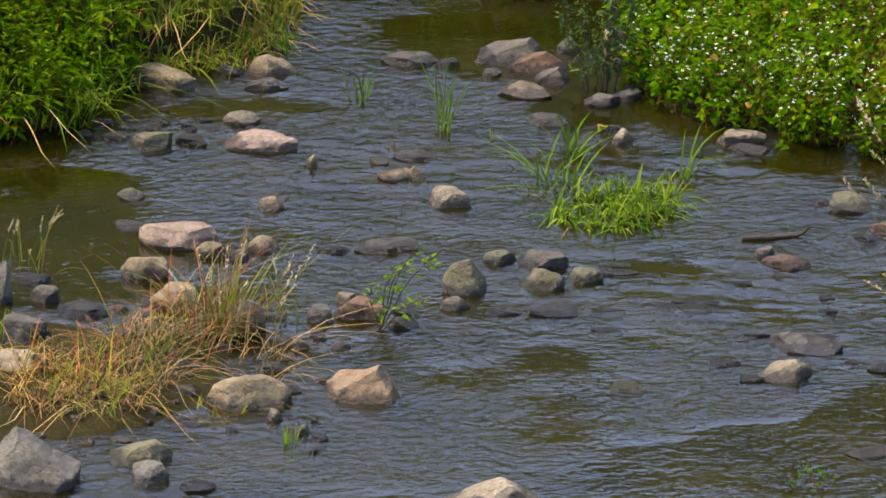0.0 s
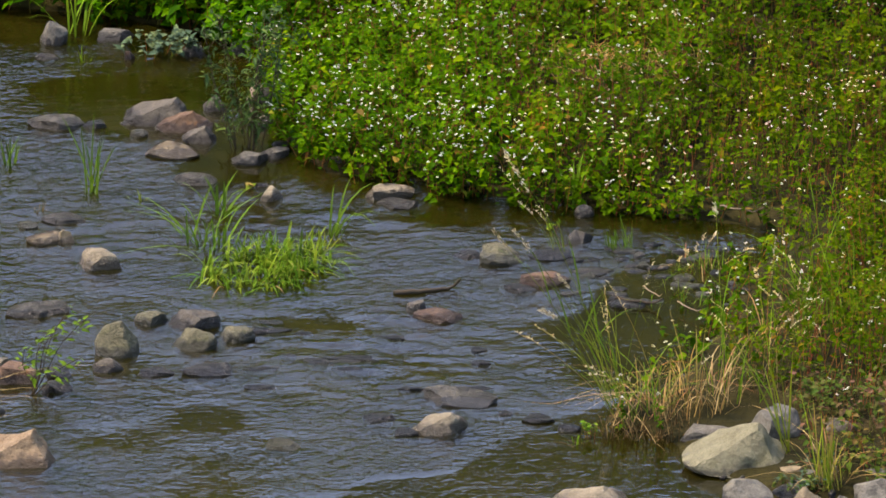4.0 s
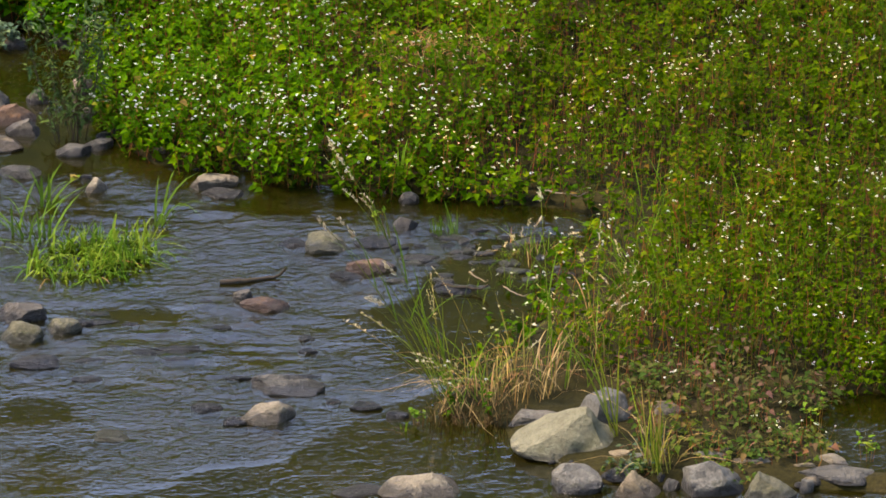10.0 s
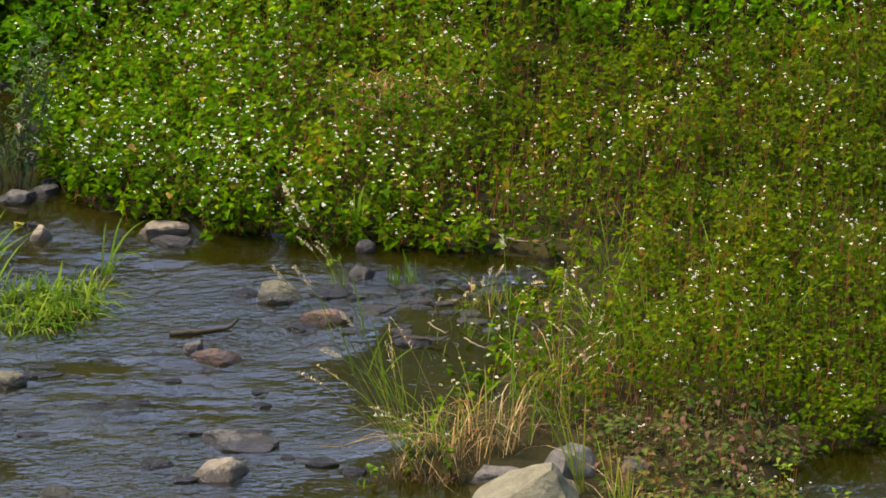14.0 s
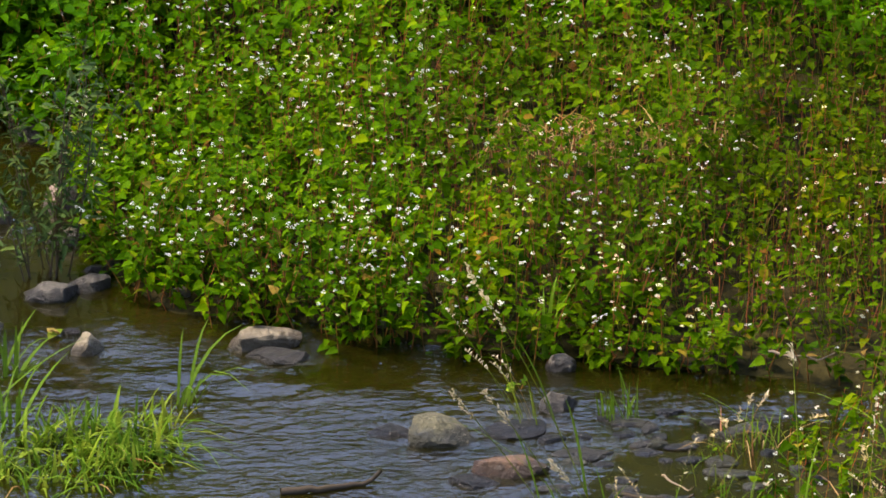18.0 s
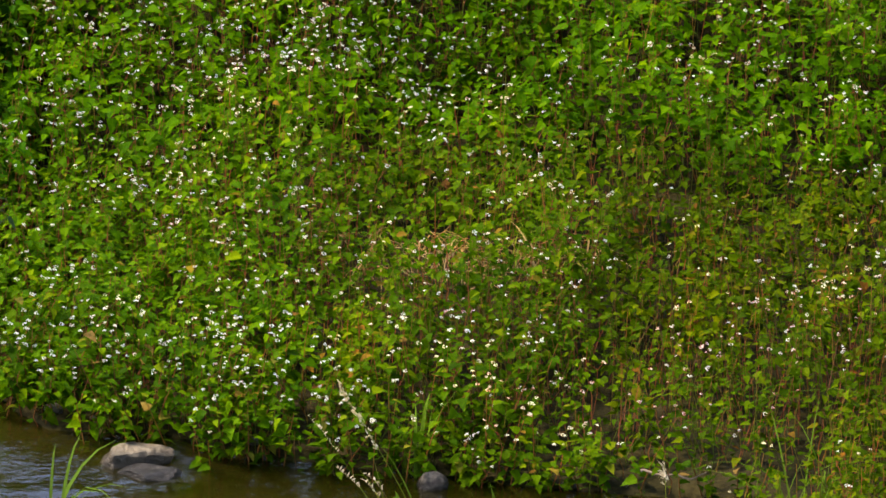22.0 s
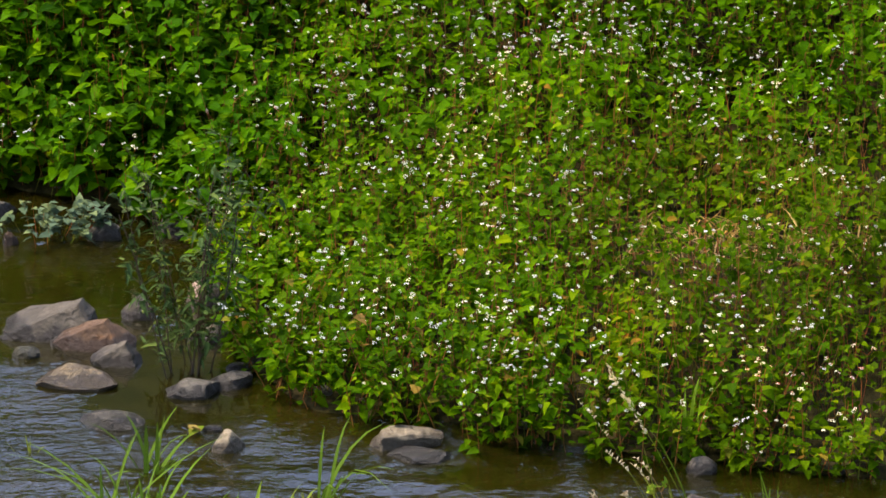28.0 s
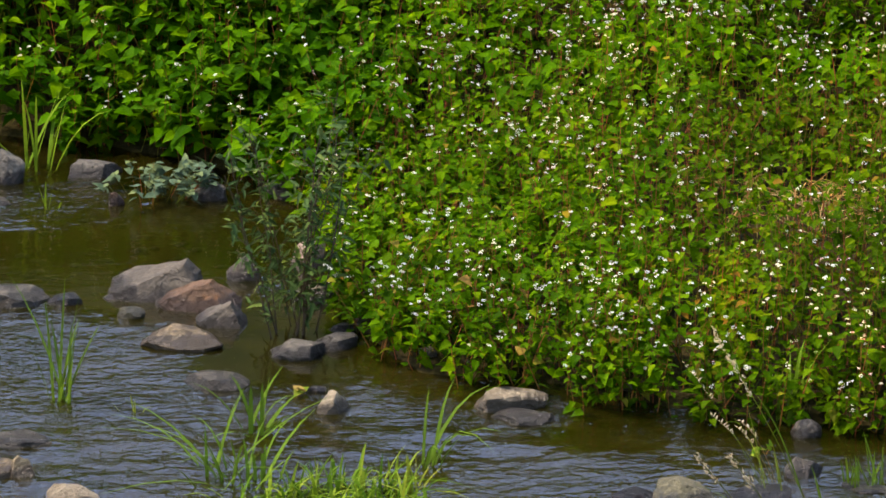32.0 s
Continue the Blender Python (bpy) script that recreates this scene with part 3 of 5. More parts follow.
rock(-3.76, -2.26, 0.17, 0.13, 0.09, "grey", "grey stone leaning on an orange boulder")
rock(-3.63, -1.95, 0.13, 0.11, 0.06, "pale", "pale stone behind an orange boulder")
rock(-3.28, -2.30, 0.23, 0.18, 0.09, "wet", "dark wet rock under a small herb")
rock(-3.61, -2.70, 0.12, 0.09, 0.04, "grey", "small grey stone in the stream")
rock(-3.93, -2.67, 0.13, 0.11, 0.06, "wet", "small dark wet stone in the stream")
rock(-3.76, -2.55, 0.15, 0.12, 0.05, "wet", "small dark wet stone in the stream")
rock(-3.43, -3.43, 0.44, 0.33, 0.18, "block", "large tan wedge-shaped block with a pale vein", ridge=1)
rock(-3.63, -3.25, 0.18, 0.14, 0.04, "wet", "dark wet stone behind a tan block")
rock(-4.07, -3.61, 0.49, 0.34, 0.16, "tan", "large rounded tan boulder with straw lying on it")
rock(-3.98, -3.09, 0.20, 0.16, 0.04, "brown", "flat brown stone in the shallows")
rock(-4.43, -3.56, 0.19, 0.16, 0.09, "wet", "dark wet stone beside dry straw")
rock(-5.17, -4.96, 0.51, 0.36, 0.30, "grey", "large angular grey boulder at the water edge", ridge=-1)
rock(-4.60, -4.61, 0.36, 0.25, 0.11, "moss", "rounded moss-covered stone in the water")
rock(-4.52, -4.90, 0.23, 0.18, 0.11, "grey", "grey stone in front of a mossy stone")
rock(-3.90, -3.88, 0.10, 0.08, 0.07, "pale", "small pale pebble beside a grass tuft")
rock(-3.73, -4.07, 0.10, 0.08, 0.05, "brown", "small brown pebble in the shallows")
rock(-4.25, -4.98, 0.25, 0.20, 0.05, "wet", "half-sunken dark stone in the shallows")
rock(-2.60, -4.98, 0.53, 0.32, 0.10, "pale", "broad pale flat boulder in the near shallows")
rock(-2.95, -1.68, 0.27, 0.22, 0.19, "moss", "rounded olive-brown boulder in the stream")
rock(-2.99, -1.96, 0.19, 0.15, 0.07, "brown", "brown wet stone at the foot of a boulder")
rock(-2.77, -1.16, 0.21, 0.17, 0.07, "moss", "olive-grey stone in the stream")
rock(-2.51, -1.18, 0.33, 0.23, 0.08, "brown", "flat brown stone with a wet dark side")
rock(-2.50, -1.55, 0.28, 0.21, 0.11, "moss", "flat-topped olive-grey stone in the stream")
rock(-2.25, -1.41, 0.21, 0.17, 0.07, "moss", "low olive stone with a mossy tip")
rock(-2.14, -1.32, 0.13, 0.11, 0.05, "wet", "small dark wet stone in fast water")
rock(-3.27, -2.06, 0.20, 0.16, 0.07, "wet", "low dark wet stone in the stream")
rock(-2.41, -2.00, 0.36, 0.18, 0.07, "wet", "thin dark wet ledge in fast water")
rock(-2.71, -2.03, 0.26, 0.13, 0.05, "wet", "thin dark wet ledge in fast water")
rock(-0.71, 0.00, 0.29, 0.23, 0.09, "moss", "rounded green-grey boulder at the inlet mouth")
rock(-0.92, 0.05, 0.21, 0.16, 0.05, "wet", "half-sunken dark stone beside a green boulder")
rock(-1.08, -1.03, 0.30, 0.18, 0.05, "rust", "low orange stone breaking the rapids")
rock(-1.20, -0.91, 0.13, 0.09, 0.06, "brown", "low brown stone beside an orange stone")
rock(-0.45, -0.38, 0.31, 0.19, 0.06, "rust", "low reddish-brown stone in the rapids")
rock(-0.59, -0.53, 0.24, 0.14, 0.04, "wet", "thin dark wet ledge in the rapids")
rock(-0.24, 0.34, 0.17, 0.14, 0.07, "brown", "small brown stone under the flowering bank")
rock(-0.42, 0.05, 0.31, 0.18, 0.06, "wet", "dark wet rock at the inlet mouth")
rock(0.05, -0.78, 0.27, 0.16, 0.05, "wet", "dark wet stone in the still inlet")
rock(-0.92, -2.40, 0.45, 0.27, 0.08, "slab", "flat grey rock in the rapids")
rock(-1.03, -2.88, 0.34, 0.24, 0.10, "pale", "pale angular rock in the rapids", ridge=1)
rock(-1.21, -2.95, 0.20, 0.14, 0.04, "wet", "dark wet ledge beside a pale rock")
rock(-0.46, -2.71, 0.23, 0.16, 0.04, "wet", "low dark wet rock in the rapids")
rock(-0.28, -2.86, 0.16, 0.11, 0.05, "wet", "low dark wet rock in the rapids")
rock(-0.65, -2.63, 0.10, 0.08, 0.03, "wet", "small dark wet stone in the rapids")
rock(-1.38, -2.74, 0.23, 0.14, 0.04, "wet", "thin dark wet ledge in the rapids")
rock(-1.92, -3.17, 0.21, 0.17, 0.018, "moss", "sunken yellow-green mossy stone")
rock(-0.16, -4.05, 0.48, 0.31, 0.10, "pale", "long pale boulder in the near pool", ridge=1)
rock(-0.50, -4.05, 0.30, 0.21, 0.015, "brown", "half-sunken brown stone in the near pool")
rock(0.68, -3.42, 0.62, 0.43, 0.24, "boulder", "large pale green-grey boulder at the bank corner", ridge=1)
rock(0.91, -3.06, 0.33, 0.27, 0.18, "grey", "grey cracked boulder behind a larger boulder")
rock(0.52, -3.05, 0.34, 0.20, 0.12, "slab", "tilted grey slab behind a larger boulder")
rock(0.74, -3.99, 0.32, 0.26, 0.14, "grey", "grey boulder at the pool edge")
rock(0.97, -3.88, 0.21, 0.17, 0.10, "wet", "dark stone between pale boulders")
rock(1.08, -4.08, 0.29, 0.24, 0.12, "tan", "tan boulder at the pool edge")
rock(1.51, -4.02, 0.39, 0.29, 0.17, "grey", "rounded grey boulder with a cracked face")
rock(1.83, -4.14, 0.31, 0.25, 0.14, "moss", "squat boulder with olive lichen", ridge=-1)
rock(2.20, -3.94, 0.46, 0.23, 0.08, "slab", "long flat grey slab over the side pool")
rock(2.20, -3.70, 0.20, 0.14, 0.07, "pale", "small pale stone on a flat slab")
rock(1.30, -3.00, 0.20, 0.16, 0.09, "brown", "brown stone under sparse stems")
rock(1.24, -2.89, 0.13, 0.10, 0.07, "tan", "tan stone under sparse stems")
rock(-3.64, 3.98, 0.18, 0.15, 0.14, "grey", "grey rounded boulder on the far pool edge")
rock(-3.25, 4.07, 0.24, 0.14, 0.06, "grey", "flat grey boulder on the far pool edge")
rock(-3.67, 3.66, 0.15, 0.10, 0.04, "slab", "flat grey stone on the far pool edge")
rock(-3.14, 3.66, 0.07, 0.06, 0.06, "rust", "small reddish stone beside leafy herbs")
rock(-2.74, 3.77, 0.17, 0.12, 0.07, "grey", "grey stone behind leafy herbs")
rock(-2.40, 3.82, 0.22, 0.15, 0.08, "grey", "grey stone half hidden under the flowering bank")
rock(-2.28, 2.87, 0.17, 0.14, 0.12, "pink", "pinkish boulder at the foot of a dark shrub")
rock(-2.56, 2.69, 0.14, 0.11, 0.10, "brown", "brown boulder behind a dark shrub")
rock(-2.26, 2.42, 0.19, 0.15, 0.07, "moss", "mossy stone under the flowering bank")
rock(-3.29, 2.35, 0.18, 0.14, 0.06, "wet", "dark wet stone beside a flat slab")
rock(-3.07, 2.42, 0.14, 0.10, 0.03, "slab", "thin flat stone in the pool outlet")
rock(-2.88, 2.31, 0.07, 0.06, 0.04, "brown", "small brown stone under a boulder")
rock(-2.12, 2.04, 0.13, 0.10, 0.04, "wet", "dark wet stone at the foot of the shrub")
rock(-3.01, 2.18, 0.12, 0.09, 0.04, "moss", "small mossy stone below a boulder")
rock(-2.21, 1.27, 0.10, 0.08, 0.03, "wet", "small dark wet stone in the rapids")
rock(-3.36, 0.20, 0.12, 0.09, 0.09, "tan", "tan stone in the stream")
rock(-0.22, 0.81, 0.13, 0.11, 0.07, "brown", "brown stone below the flowering bank")

# ---- plants ----
LEAF_V = np.array([(0, 0, 0), (-0.34, 0.1, 0.05), (0.34, 0.1, 0.05), (-0.26, 0.5, 0.06), (0.26, 0.5, 0.06), (0, 0.28, 0), (0, 0.62, -0.01), (0, 1, -0.12)])
LEAF_T = np.array([(0, 2, 5), (0, 5, 1), (2, 4, 6), (2, 6, 5), (1, 5, 6), (1, 6, 3), (4, 7, 6), (3, 6, 7)])
NARROW_V = LEAF_V * np.array([0.42, 1, 1])


def scatter(template_v, template_t, pos, yaw, pitch, roll, size):
    """Many copies of a small shape as one pair of arrays. The shape points along +y."""
    cy, sy, cp, sp, cr, sr = np.cos(yaw), np.sin(yaw), np.cos(pitch), np.sin(pitch), np.cos(roll), np.sin(roll)
    v = template_v[None] * size[:, None, None]
    x, y, z = v[..., 0], v[..., 1], v[..., 2]
    x, z = x * cr[:, None] + z * sr[:, None], -x * sr[:, None] + z * cr[:, None]
    y, z = y * cp[:, None] - z * sp[:, None], y * sp[:, None] + z * cp[:, None]
    x, y = x * cy[:, None] - y * sy[:, None], x * sy[:, None] + y * cy[:, None]
    out = np.stack([x, y, z], -1) + pos[:, None]
    k = len(template_v)
    tris = template_t[None] + (np.arange(len(pos)) * k)[:, None, None]
    return out.reshape(-1, 3), tris.reshape(-1, 3)


def ribbons(points, width, flat=None):
    """Tapering ribbons along (n, k, 3) point lines; width is (n,) at the base."""
    n, k, _ = points.shape
    way = np.gradient(points, axis=1)
    if flat is None:
        side = np.cross(way, np.array([0.0, 0.0, 1.0]))
        lost = np.linalg.norm(side, axis=-1, keepdims=True) < 1e-6
        side = np.where(lost, np.array([1.0, 0, 0]), side)
    else:
        side = np.cross(way, flat[:, None, :])
    side = side / (np.linalg.norm(side, axis=-1, keepdims=True) + 1e-9)
    taper = np.interp(np.linspace(0, 1, k), [0, 0.35, 0.75, 1], [0.75, 1.0, 0.6, 0.06])
    off = side * (width[:, None] * taper[None])[..., None] * 0.5
    v = np.stack([points - off, points + off], 2).reshape(n, 2 * k, 3)
    t = []
    for i in range(k - 1):
        t += [(2 * i, 2 * i + 1, 2 * i + 3), (2 * i, 2 * i + 3, 2 * i + 2)]
    t = np.array(t)[None] + (np.arange(n) * 2 * k)[:, None, None]
    return v.reshape(-1, 3), t.reshape(-1, 3)


def tubes(points, radius, sides=4):
    """Thin tapering tubes along (n, k, 3) point lines; radius (n,)."""
    n, k, _ = points.shape
    way = np.gradient(points, axis=1)
    way = way / (np.linalg.norm(way, axis=-1, keepdims=True) + 1e-9)
    e1 = np.cross(way, np.array([0.31, 0.89, 0.33]))
    e1 = e1 / (np.linalg.norm(e1, axis=-1, keepdims=True) + 1e-9)
    e2 = np.cross(way, e1)
    taper = np.linspace(1, 0.45, k)
    rings = []
    for s in range(sides):
        a = 2 * math.pi * s / sides
        rings.append(points + (e1 * math.cos(a) + e2 * math.sin(a)) * (radius[:, None] * taper[None])[..., None])
    v = np.stack(rings, 2).reshape(n, k * sides, 3)
    t = []
    for i in range(k - 1):
        for s in range(sides):
            a, b = i * sides + s, i * sides + (s + 1) % sides
            t += [(a, b, b + sides), (a, b + sides, a + sides)]
    t = np.array(t)[None] + (np.arange(n) * k * sides)[:, None, None]
    return v.reshape(-1, 3), t.reshape(-1, 3)


def floret():
    """A knotweed flower head: a loose cluster of small five-petalled stars and closed buds."""
    v, t = [], []
    rng = random.Random(4)
    for k in range(7):
        a, e = k * 2.4, 1.3 if k == 0 else rng.uniform(-0.1, 0.9)
        out = np.array([math.cos(a) * math.cos(e), math.sin(a) * math.cos(e), math.sin(e)])
        c = out * rng.uniform(0.6, 0.95)
        e1 = np.cross(out, (0.3, 0.8, 0.2))
        e1 /= np.linalg.norm(e1)
        e2 = np.cross(out, e1)
        r = rng.uniform(0.3, 0.46)
        b = len(v)
        v.append(c - out * 0.2)
        for j in range(5):
            q = j * 1.2566 + k
            v.append(c + (e1 * math.cos(q) + e2 * math.sin(q)) * r + out * 0.12)
            q += 0.628
            v.append(c + (e1 * math.cos(q) + e2 * math.sin(q)) * r * 0.55 - out * 0.02)
        for j in range(10):
            t.append((b, b + 1 + j, b + 1 + (j + 1) % 10))
    return np.array(v), np.array(t)


FLOR_V, FLOR_T = floret()


def knotweed(name, label, where, density, tall, leaf, material, flowers, seed, leaves=11, keep=None, bloom=None, stalk=None, shape=LEAF_V):
    """A stand of knotweed: upright reddish stems with arrow-shaped leaves, small white and pink flower heads."""
    x0, x1, y0, y1 = where
    rng = np.random.default_rng(seed)
    n = int((x1 - x0) * (y1 - y0) * density * 1.4)
    x, y = rng.uniform(x0, x1, n), rng.uniform(y0, y1, n)
    a, b, _ = land(x, y)
    ok = np.maximum(a, b) > -0.04
    if keep is not None:
        ok &= keep(x, y, rng)
    x, y, a = x[ok], y[ok], np.maximum(a, b)[ok]
    n = len(x)
    lump = 0.52 + 0.95 * vnoise(x * 1.3, y * 1.1, seed) * (0.3 + 0.7 * vnoise(x * 3.1 + 9, y * 2.6, seed + 1)) + 0.15 * vnoise(x * 5, y * 5, seed + 2)
    edge = 0.62 + 0.38 * smooth(0, 0.5, a)
    h = tall * lump * edge * rng.uniform(0.8, 1.12, n)
    z = height(x, y)
    # plants at the water lean out over it
    lean = rng.normal(0, 0.16, (n, 2)) * h[:, None]
    lean[:, 1] -= 0.5 * h * (1 - smooth(0, 0.3, a))
    base = np.stack([x, y, z - 0.02], 1)
    top = base + np.concatenate([lean, h[:, None]], 1)
    s = np.linspace(0, 1, 4)[None, :, None]
    line = base[:, None] + (top - base)[:, None] * s
    line[:, 1:3, :2] += rng.normal(0, 0.012, (n, 2, 2))
    stems = tubes(line, rng.uniform(0.0017, 0.0032, n), 3)
    # leaves
    m = n * leaves
    which = np.repeat(np.arange(n), leaves)
    f = np.tile(1 - 0.72 * np.linspace(1, 0, leaves) ** 1.35, n) + rng.uniform(-0.05, 0.05, m)
    f = np.clip(f, 0.08, 1.0)
    pos = base[which] + (top - base)[which] * f[:, None]
    yaw = rng.uniform(0, 2 * math.pi, m)
    out = rng.uniform(0.005, 0.05, m)
    pos = pos + np.stack([-np.sin(yaw) * out, np.cos(yaw) * out, rng.uniform(-0.015, 0.015, m)], 1)
    size = leaf * 0.98 * rng.uniform(0.55, 1.25, m) * np.where(f > 0.9, 0.6, 1.0)
    pitch = rng.normal(-0.25, 0.32, m)
    lv = scatter(shape, LEAF_T, pos, yaw, pitch, rng.normal(0, 0.4, m), size)
    ob = thing(name, 0, 0, 0, label, "plants", kind="stuff")
    part("stem_growth", *stems, stalk or M_STEM, ob, "thin green and reddish stems", "stuff")
    part("foliage", *lv, material, ob, "", "stuff")
    # flower heads on side stalks above the leaves
    k = rng.uniform(0, 1, n) < 0.75 * flowers * (0.35 + 1.3 * vnoise(x * 1.7 + 4, y * 1.3, seed + 7))
    ft = np.repeat(top[k], 2, axis=0)
    q = len(ft)
    tip = ft + np.stack([rng.normal(0, 0.028, q), rng.normal(0, 0.028, q), rng.uniform(0.015, 0.075, q)], 1)
    stalk = np.stack([ft, (ft + tip) / 2, tip], 1)
    stalks = tubes(stalk, np.full(q, 0.0011), 3)
    heads = scatter(FLOR_V, FLOR_T, tip, rng.uniform(0, 6.28, q), rng.normal(0, 0.3, q), rng.normal(0, 0.3, q), rng.uniform(0.0058, 0.0120, q))
    part("stalk_growth", *stalks, M_STEM, ob, "", "stuff")
    part("blossom", *heads, bloom or M_FLOWER, ob, "tiny white and pale pink flower clusters", "stuff")
    return ob


def straw_gap(x, y, rng):
    """Thinner growth in the trampled, strawy hollow."""
    d = ((x + 0.15) / 0.6) ** 2 + ((y - 2.72) / 0.42) ** 2
    e = ((x - 0.8) / 0.85) ** 2 + ((y - 1.25) / 0.55) ** 2
    return rng.uniform(0, 1, len(x)) > np.maximum(0.97 * np.exp(-d), 0.92 * np.exp(-e))


def muddy(x, y, rng):
    return inside_distance([(1.1, -3.7), (1.0, -2.55), (2.1, -2.3), (2.4, -3.0), (2.1, -3.9)], x, y) > 0


def not_muddy(x, y, rng):
    deep = land(x, y)[0]
    return ~muddy(x, y, rng) & ~((x < 1.15) & (y < -2.45)) & straw_gap(x, y, rng) & ~((x < 0.55) & (y < -1.9)) & ((x > 1.3) | (rng.uniform(0, 1, len(x)) < 0.12 + 0.88 * smooth(0.2, 0.85, deep)))


knotweed("knotweed_stand", "dense bright green knotweed with white and pink flower heads on the point of the bank", (-2.6, -0.7, 0.8, 4.0), 165, 0.44, 0.058, M_LEAF_FRONT, 0.27, 11, 11, straw_gap)
knotweed("knotweed_stand", "dimmed green knotweed with scattered white and pink flower heads beside the strawy hollow", (-0.7, 0.5, 0.7, 4.0), 155, 0.42, 0.055, M_LEAF_DIM, 0.27, 19, 11, straw_gap)
knotweed("knotweed_stand", "broad-leaved green knotweed overhanging the far side of the still pool", (-6.0, -2.0, 3.7, 8.6), 150, 0.6, 0.088, M_LEAF_FAR_SHADE, 0.13, 12, 13)
knotweed("knotweed_stand", "green flowering knotweed meadow rising behind the point", (-2.0, 1.0, 4.0, 8.6), 135, 0.48, 0.066, M_LEAF, 0.75, 13, 11)
knotweed("knotweed_stand", "mixed knotweed and grass on the open bank with fewer flowers", (0.5, 3.7, 0.8, 3.7), 125, 0.42, 0.054, M_LEAF_MEADOW_SHADE, 0.15, 14, 11, straw_gap)
knotweed("knotweed_stand", "sunny yellow-green knotweed meadow thick with white flower heads", (1.0, 3.9, 3.7, 8.6), 130, 0.46, 0.062, M_LEAF, 0.5, 24, 11)
knotweed("knotweed_stand", "low green knotweed beside the inlet and the tall grass", (0.0, 3.4, -2.6, 0.8), 140, 0.4, 0.046, M_LEAF_MEADOW_SHADE, 0.14, 15, 11, not_muddy)
knotweed("knotweed_stand", "leafy light green growth hanging over the steep grassy bank", (-6.9, -5.2, 0.4, 3.2), 230, 0.56, 0.085, M_LEAF_SHOOT, 0.0, 18, 15, shape=NARROW_V * np.array([1.3, 1, 1]))
knotweed("knotweed_fringe", "thin reddish-stemmed knotweed with pink flower heads", (0.0, 1.7, 0.85, 1.95), 75, 0.38, 0.042, M_LEAF_DIM, 0.4, 17, 6, None, M_PINK, M_STEM)
knotweed("knotweed_fringe", "sparse faded knotweed with brown leaves on damp mud", (0.5, 2.5, -3.9, -2.3), 90, 0.26, 0.05, M_LEAF_BROWN, 0.1, 16, 8, muddy)


LEAF_MESH = np_mesh("leaf", LEAF_V, LEAF_T, M_LEAF_EDGE_SHADE)
HEAD_MESH = np_mesh("flower_head", FLOR_V, FLOR_T, M_FLOWER)


def knotweed_plant(x, y, tall, seed, label="leafy green knotweed plant leaning out over the water", reach=1.0, heads=0):
    """One knotweed plant at the water's edge, leaf by leaf."""
    rng = random.Random(seed)
    z = float(height(x, y)) - 0.01
    ob = thing("knotweed_plant", x, y, z, label, "plant", "knotweed at the water's edge")
    lean = Vector((rng.gauss(0, 0.2), -rng.uniform(0.25, 0.75) * reach, 1.0)) * tall
    line = np.array([tuple(lean * q + Vector((0, -0.06, -0.1)) * q * q * tall) for q in (0, 0.25, 0.5, 0.75, 1.0)])
    stem = part("stem", *tubes(line[None], np.array([0.003]), 4), M_STEM, ob)
    count_leaf = rng.randint(7, 10)
    for i in range(count_leaf):
        q = 0.2 + 0.8 * i / (count_leaf - 1)
        p = lean * q + Vector((0, -0.06, -0.1)) * q * q * tall
        leaf = new("leaf", LEAF_MESH)
        leaf.parent = stem
        size = rng.uniform(0.04, 0.075) * (0.65 if q > 0.9 else 1.0)
        leaf.matrix_basis = Matrix.LocRotScale(p, Euler((rng.gauss(-0.25, 0.35), rng.gauss(0, 0.4), rng.uniform(0, 6.28))), (size, size, size))
    for i in range(heads or rng.choice((0, 1, 1, 2))):
        head = new("flower_head", HEAD_MESH)
        head.parent = stem
        size = rng.uniform(0.0075, 0.0125)
        head.matrix_basis = Matrix.LocRotScale(lean * 1.0 + Vector((rng.gauss(0, 0.02), rng.gauss(-0.02, 0.02), rng.uniform(0, 0.04))), Euler((0, 0, rng.uniform(0, 6))), (size, size, size))
    return ob


edge_rng = random.Random(8)
for (ax, ay), (bx, by) in zip(BANK[4:23], BANK[5:24]):
    steps = max(1, int(math.hypot(bx - ax, by - ay) / 0.085))
    for i in range(steps):
        f = (i + edge_rng.random()) / steps
        reach = 0.35 if -1.75 < ax < -0.9 else 0.8
        if -1.72 < ax + (bx - ax) * f < -1.15:
            continue
        if ay > 0.5 or edge_rng.random() < 0.4:
            knotweed_plant(ax + (bx - ax) * f + edge_rng.gauss(0.02, 0.03), ay + (by - ay) * f + edge_rng.gauss(0.03, 0.03), edge_rng.uniform(0.16, 0.34), edge_rng.randint(0, 99999), reach=reach)

# a second row, taller and in flower, on the point that the camera comes closest to
for i in range(110):
    px = edge_rng.uniform(-2.05, 0.2)
    py = (1.3 if -1.72 < px < -1.15 else 1.05) + edge_rng.uniform(0.0, 0.75) - 0.2 * (px + 2.05) * 0.6 + (0.6 if px < -1.7 else 0.0)
    knotweed_plant(px, py, edge_rng.uniform(0.34, 0.48), edge_rng.randint(0, 99999), "tall flowering knotweed plant at the front of the bank", 0.25, edge_rng.choice((1, 2, 2)))


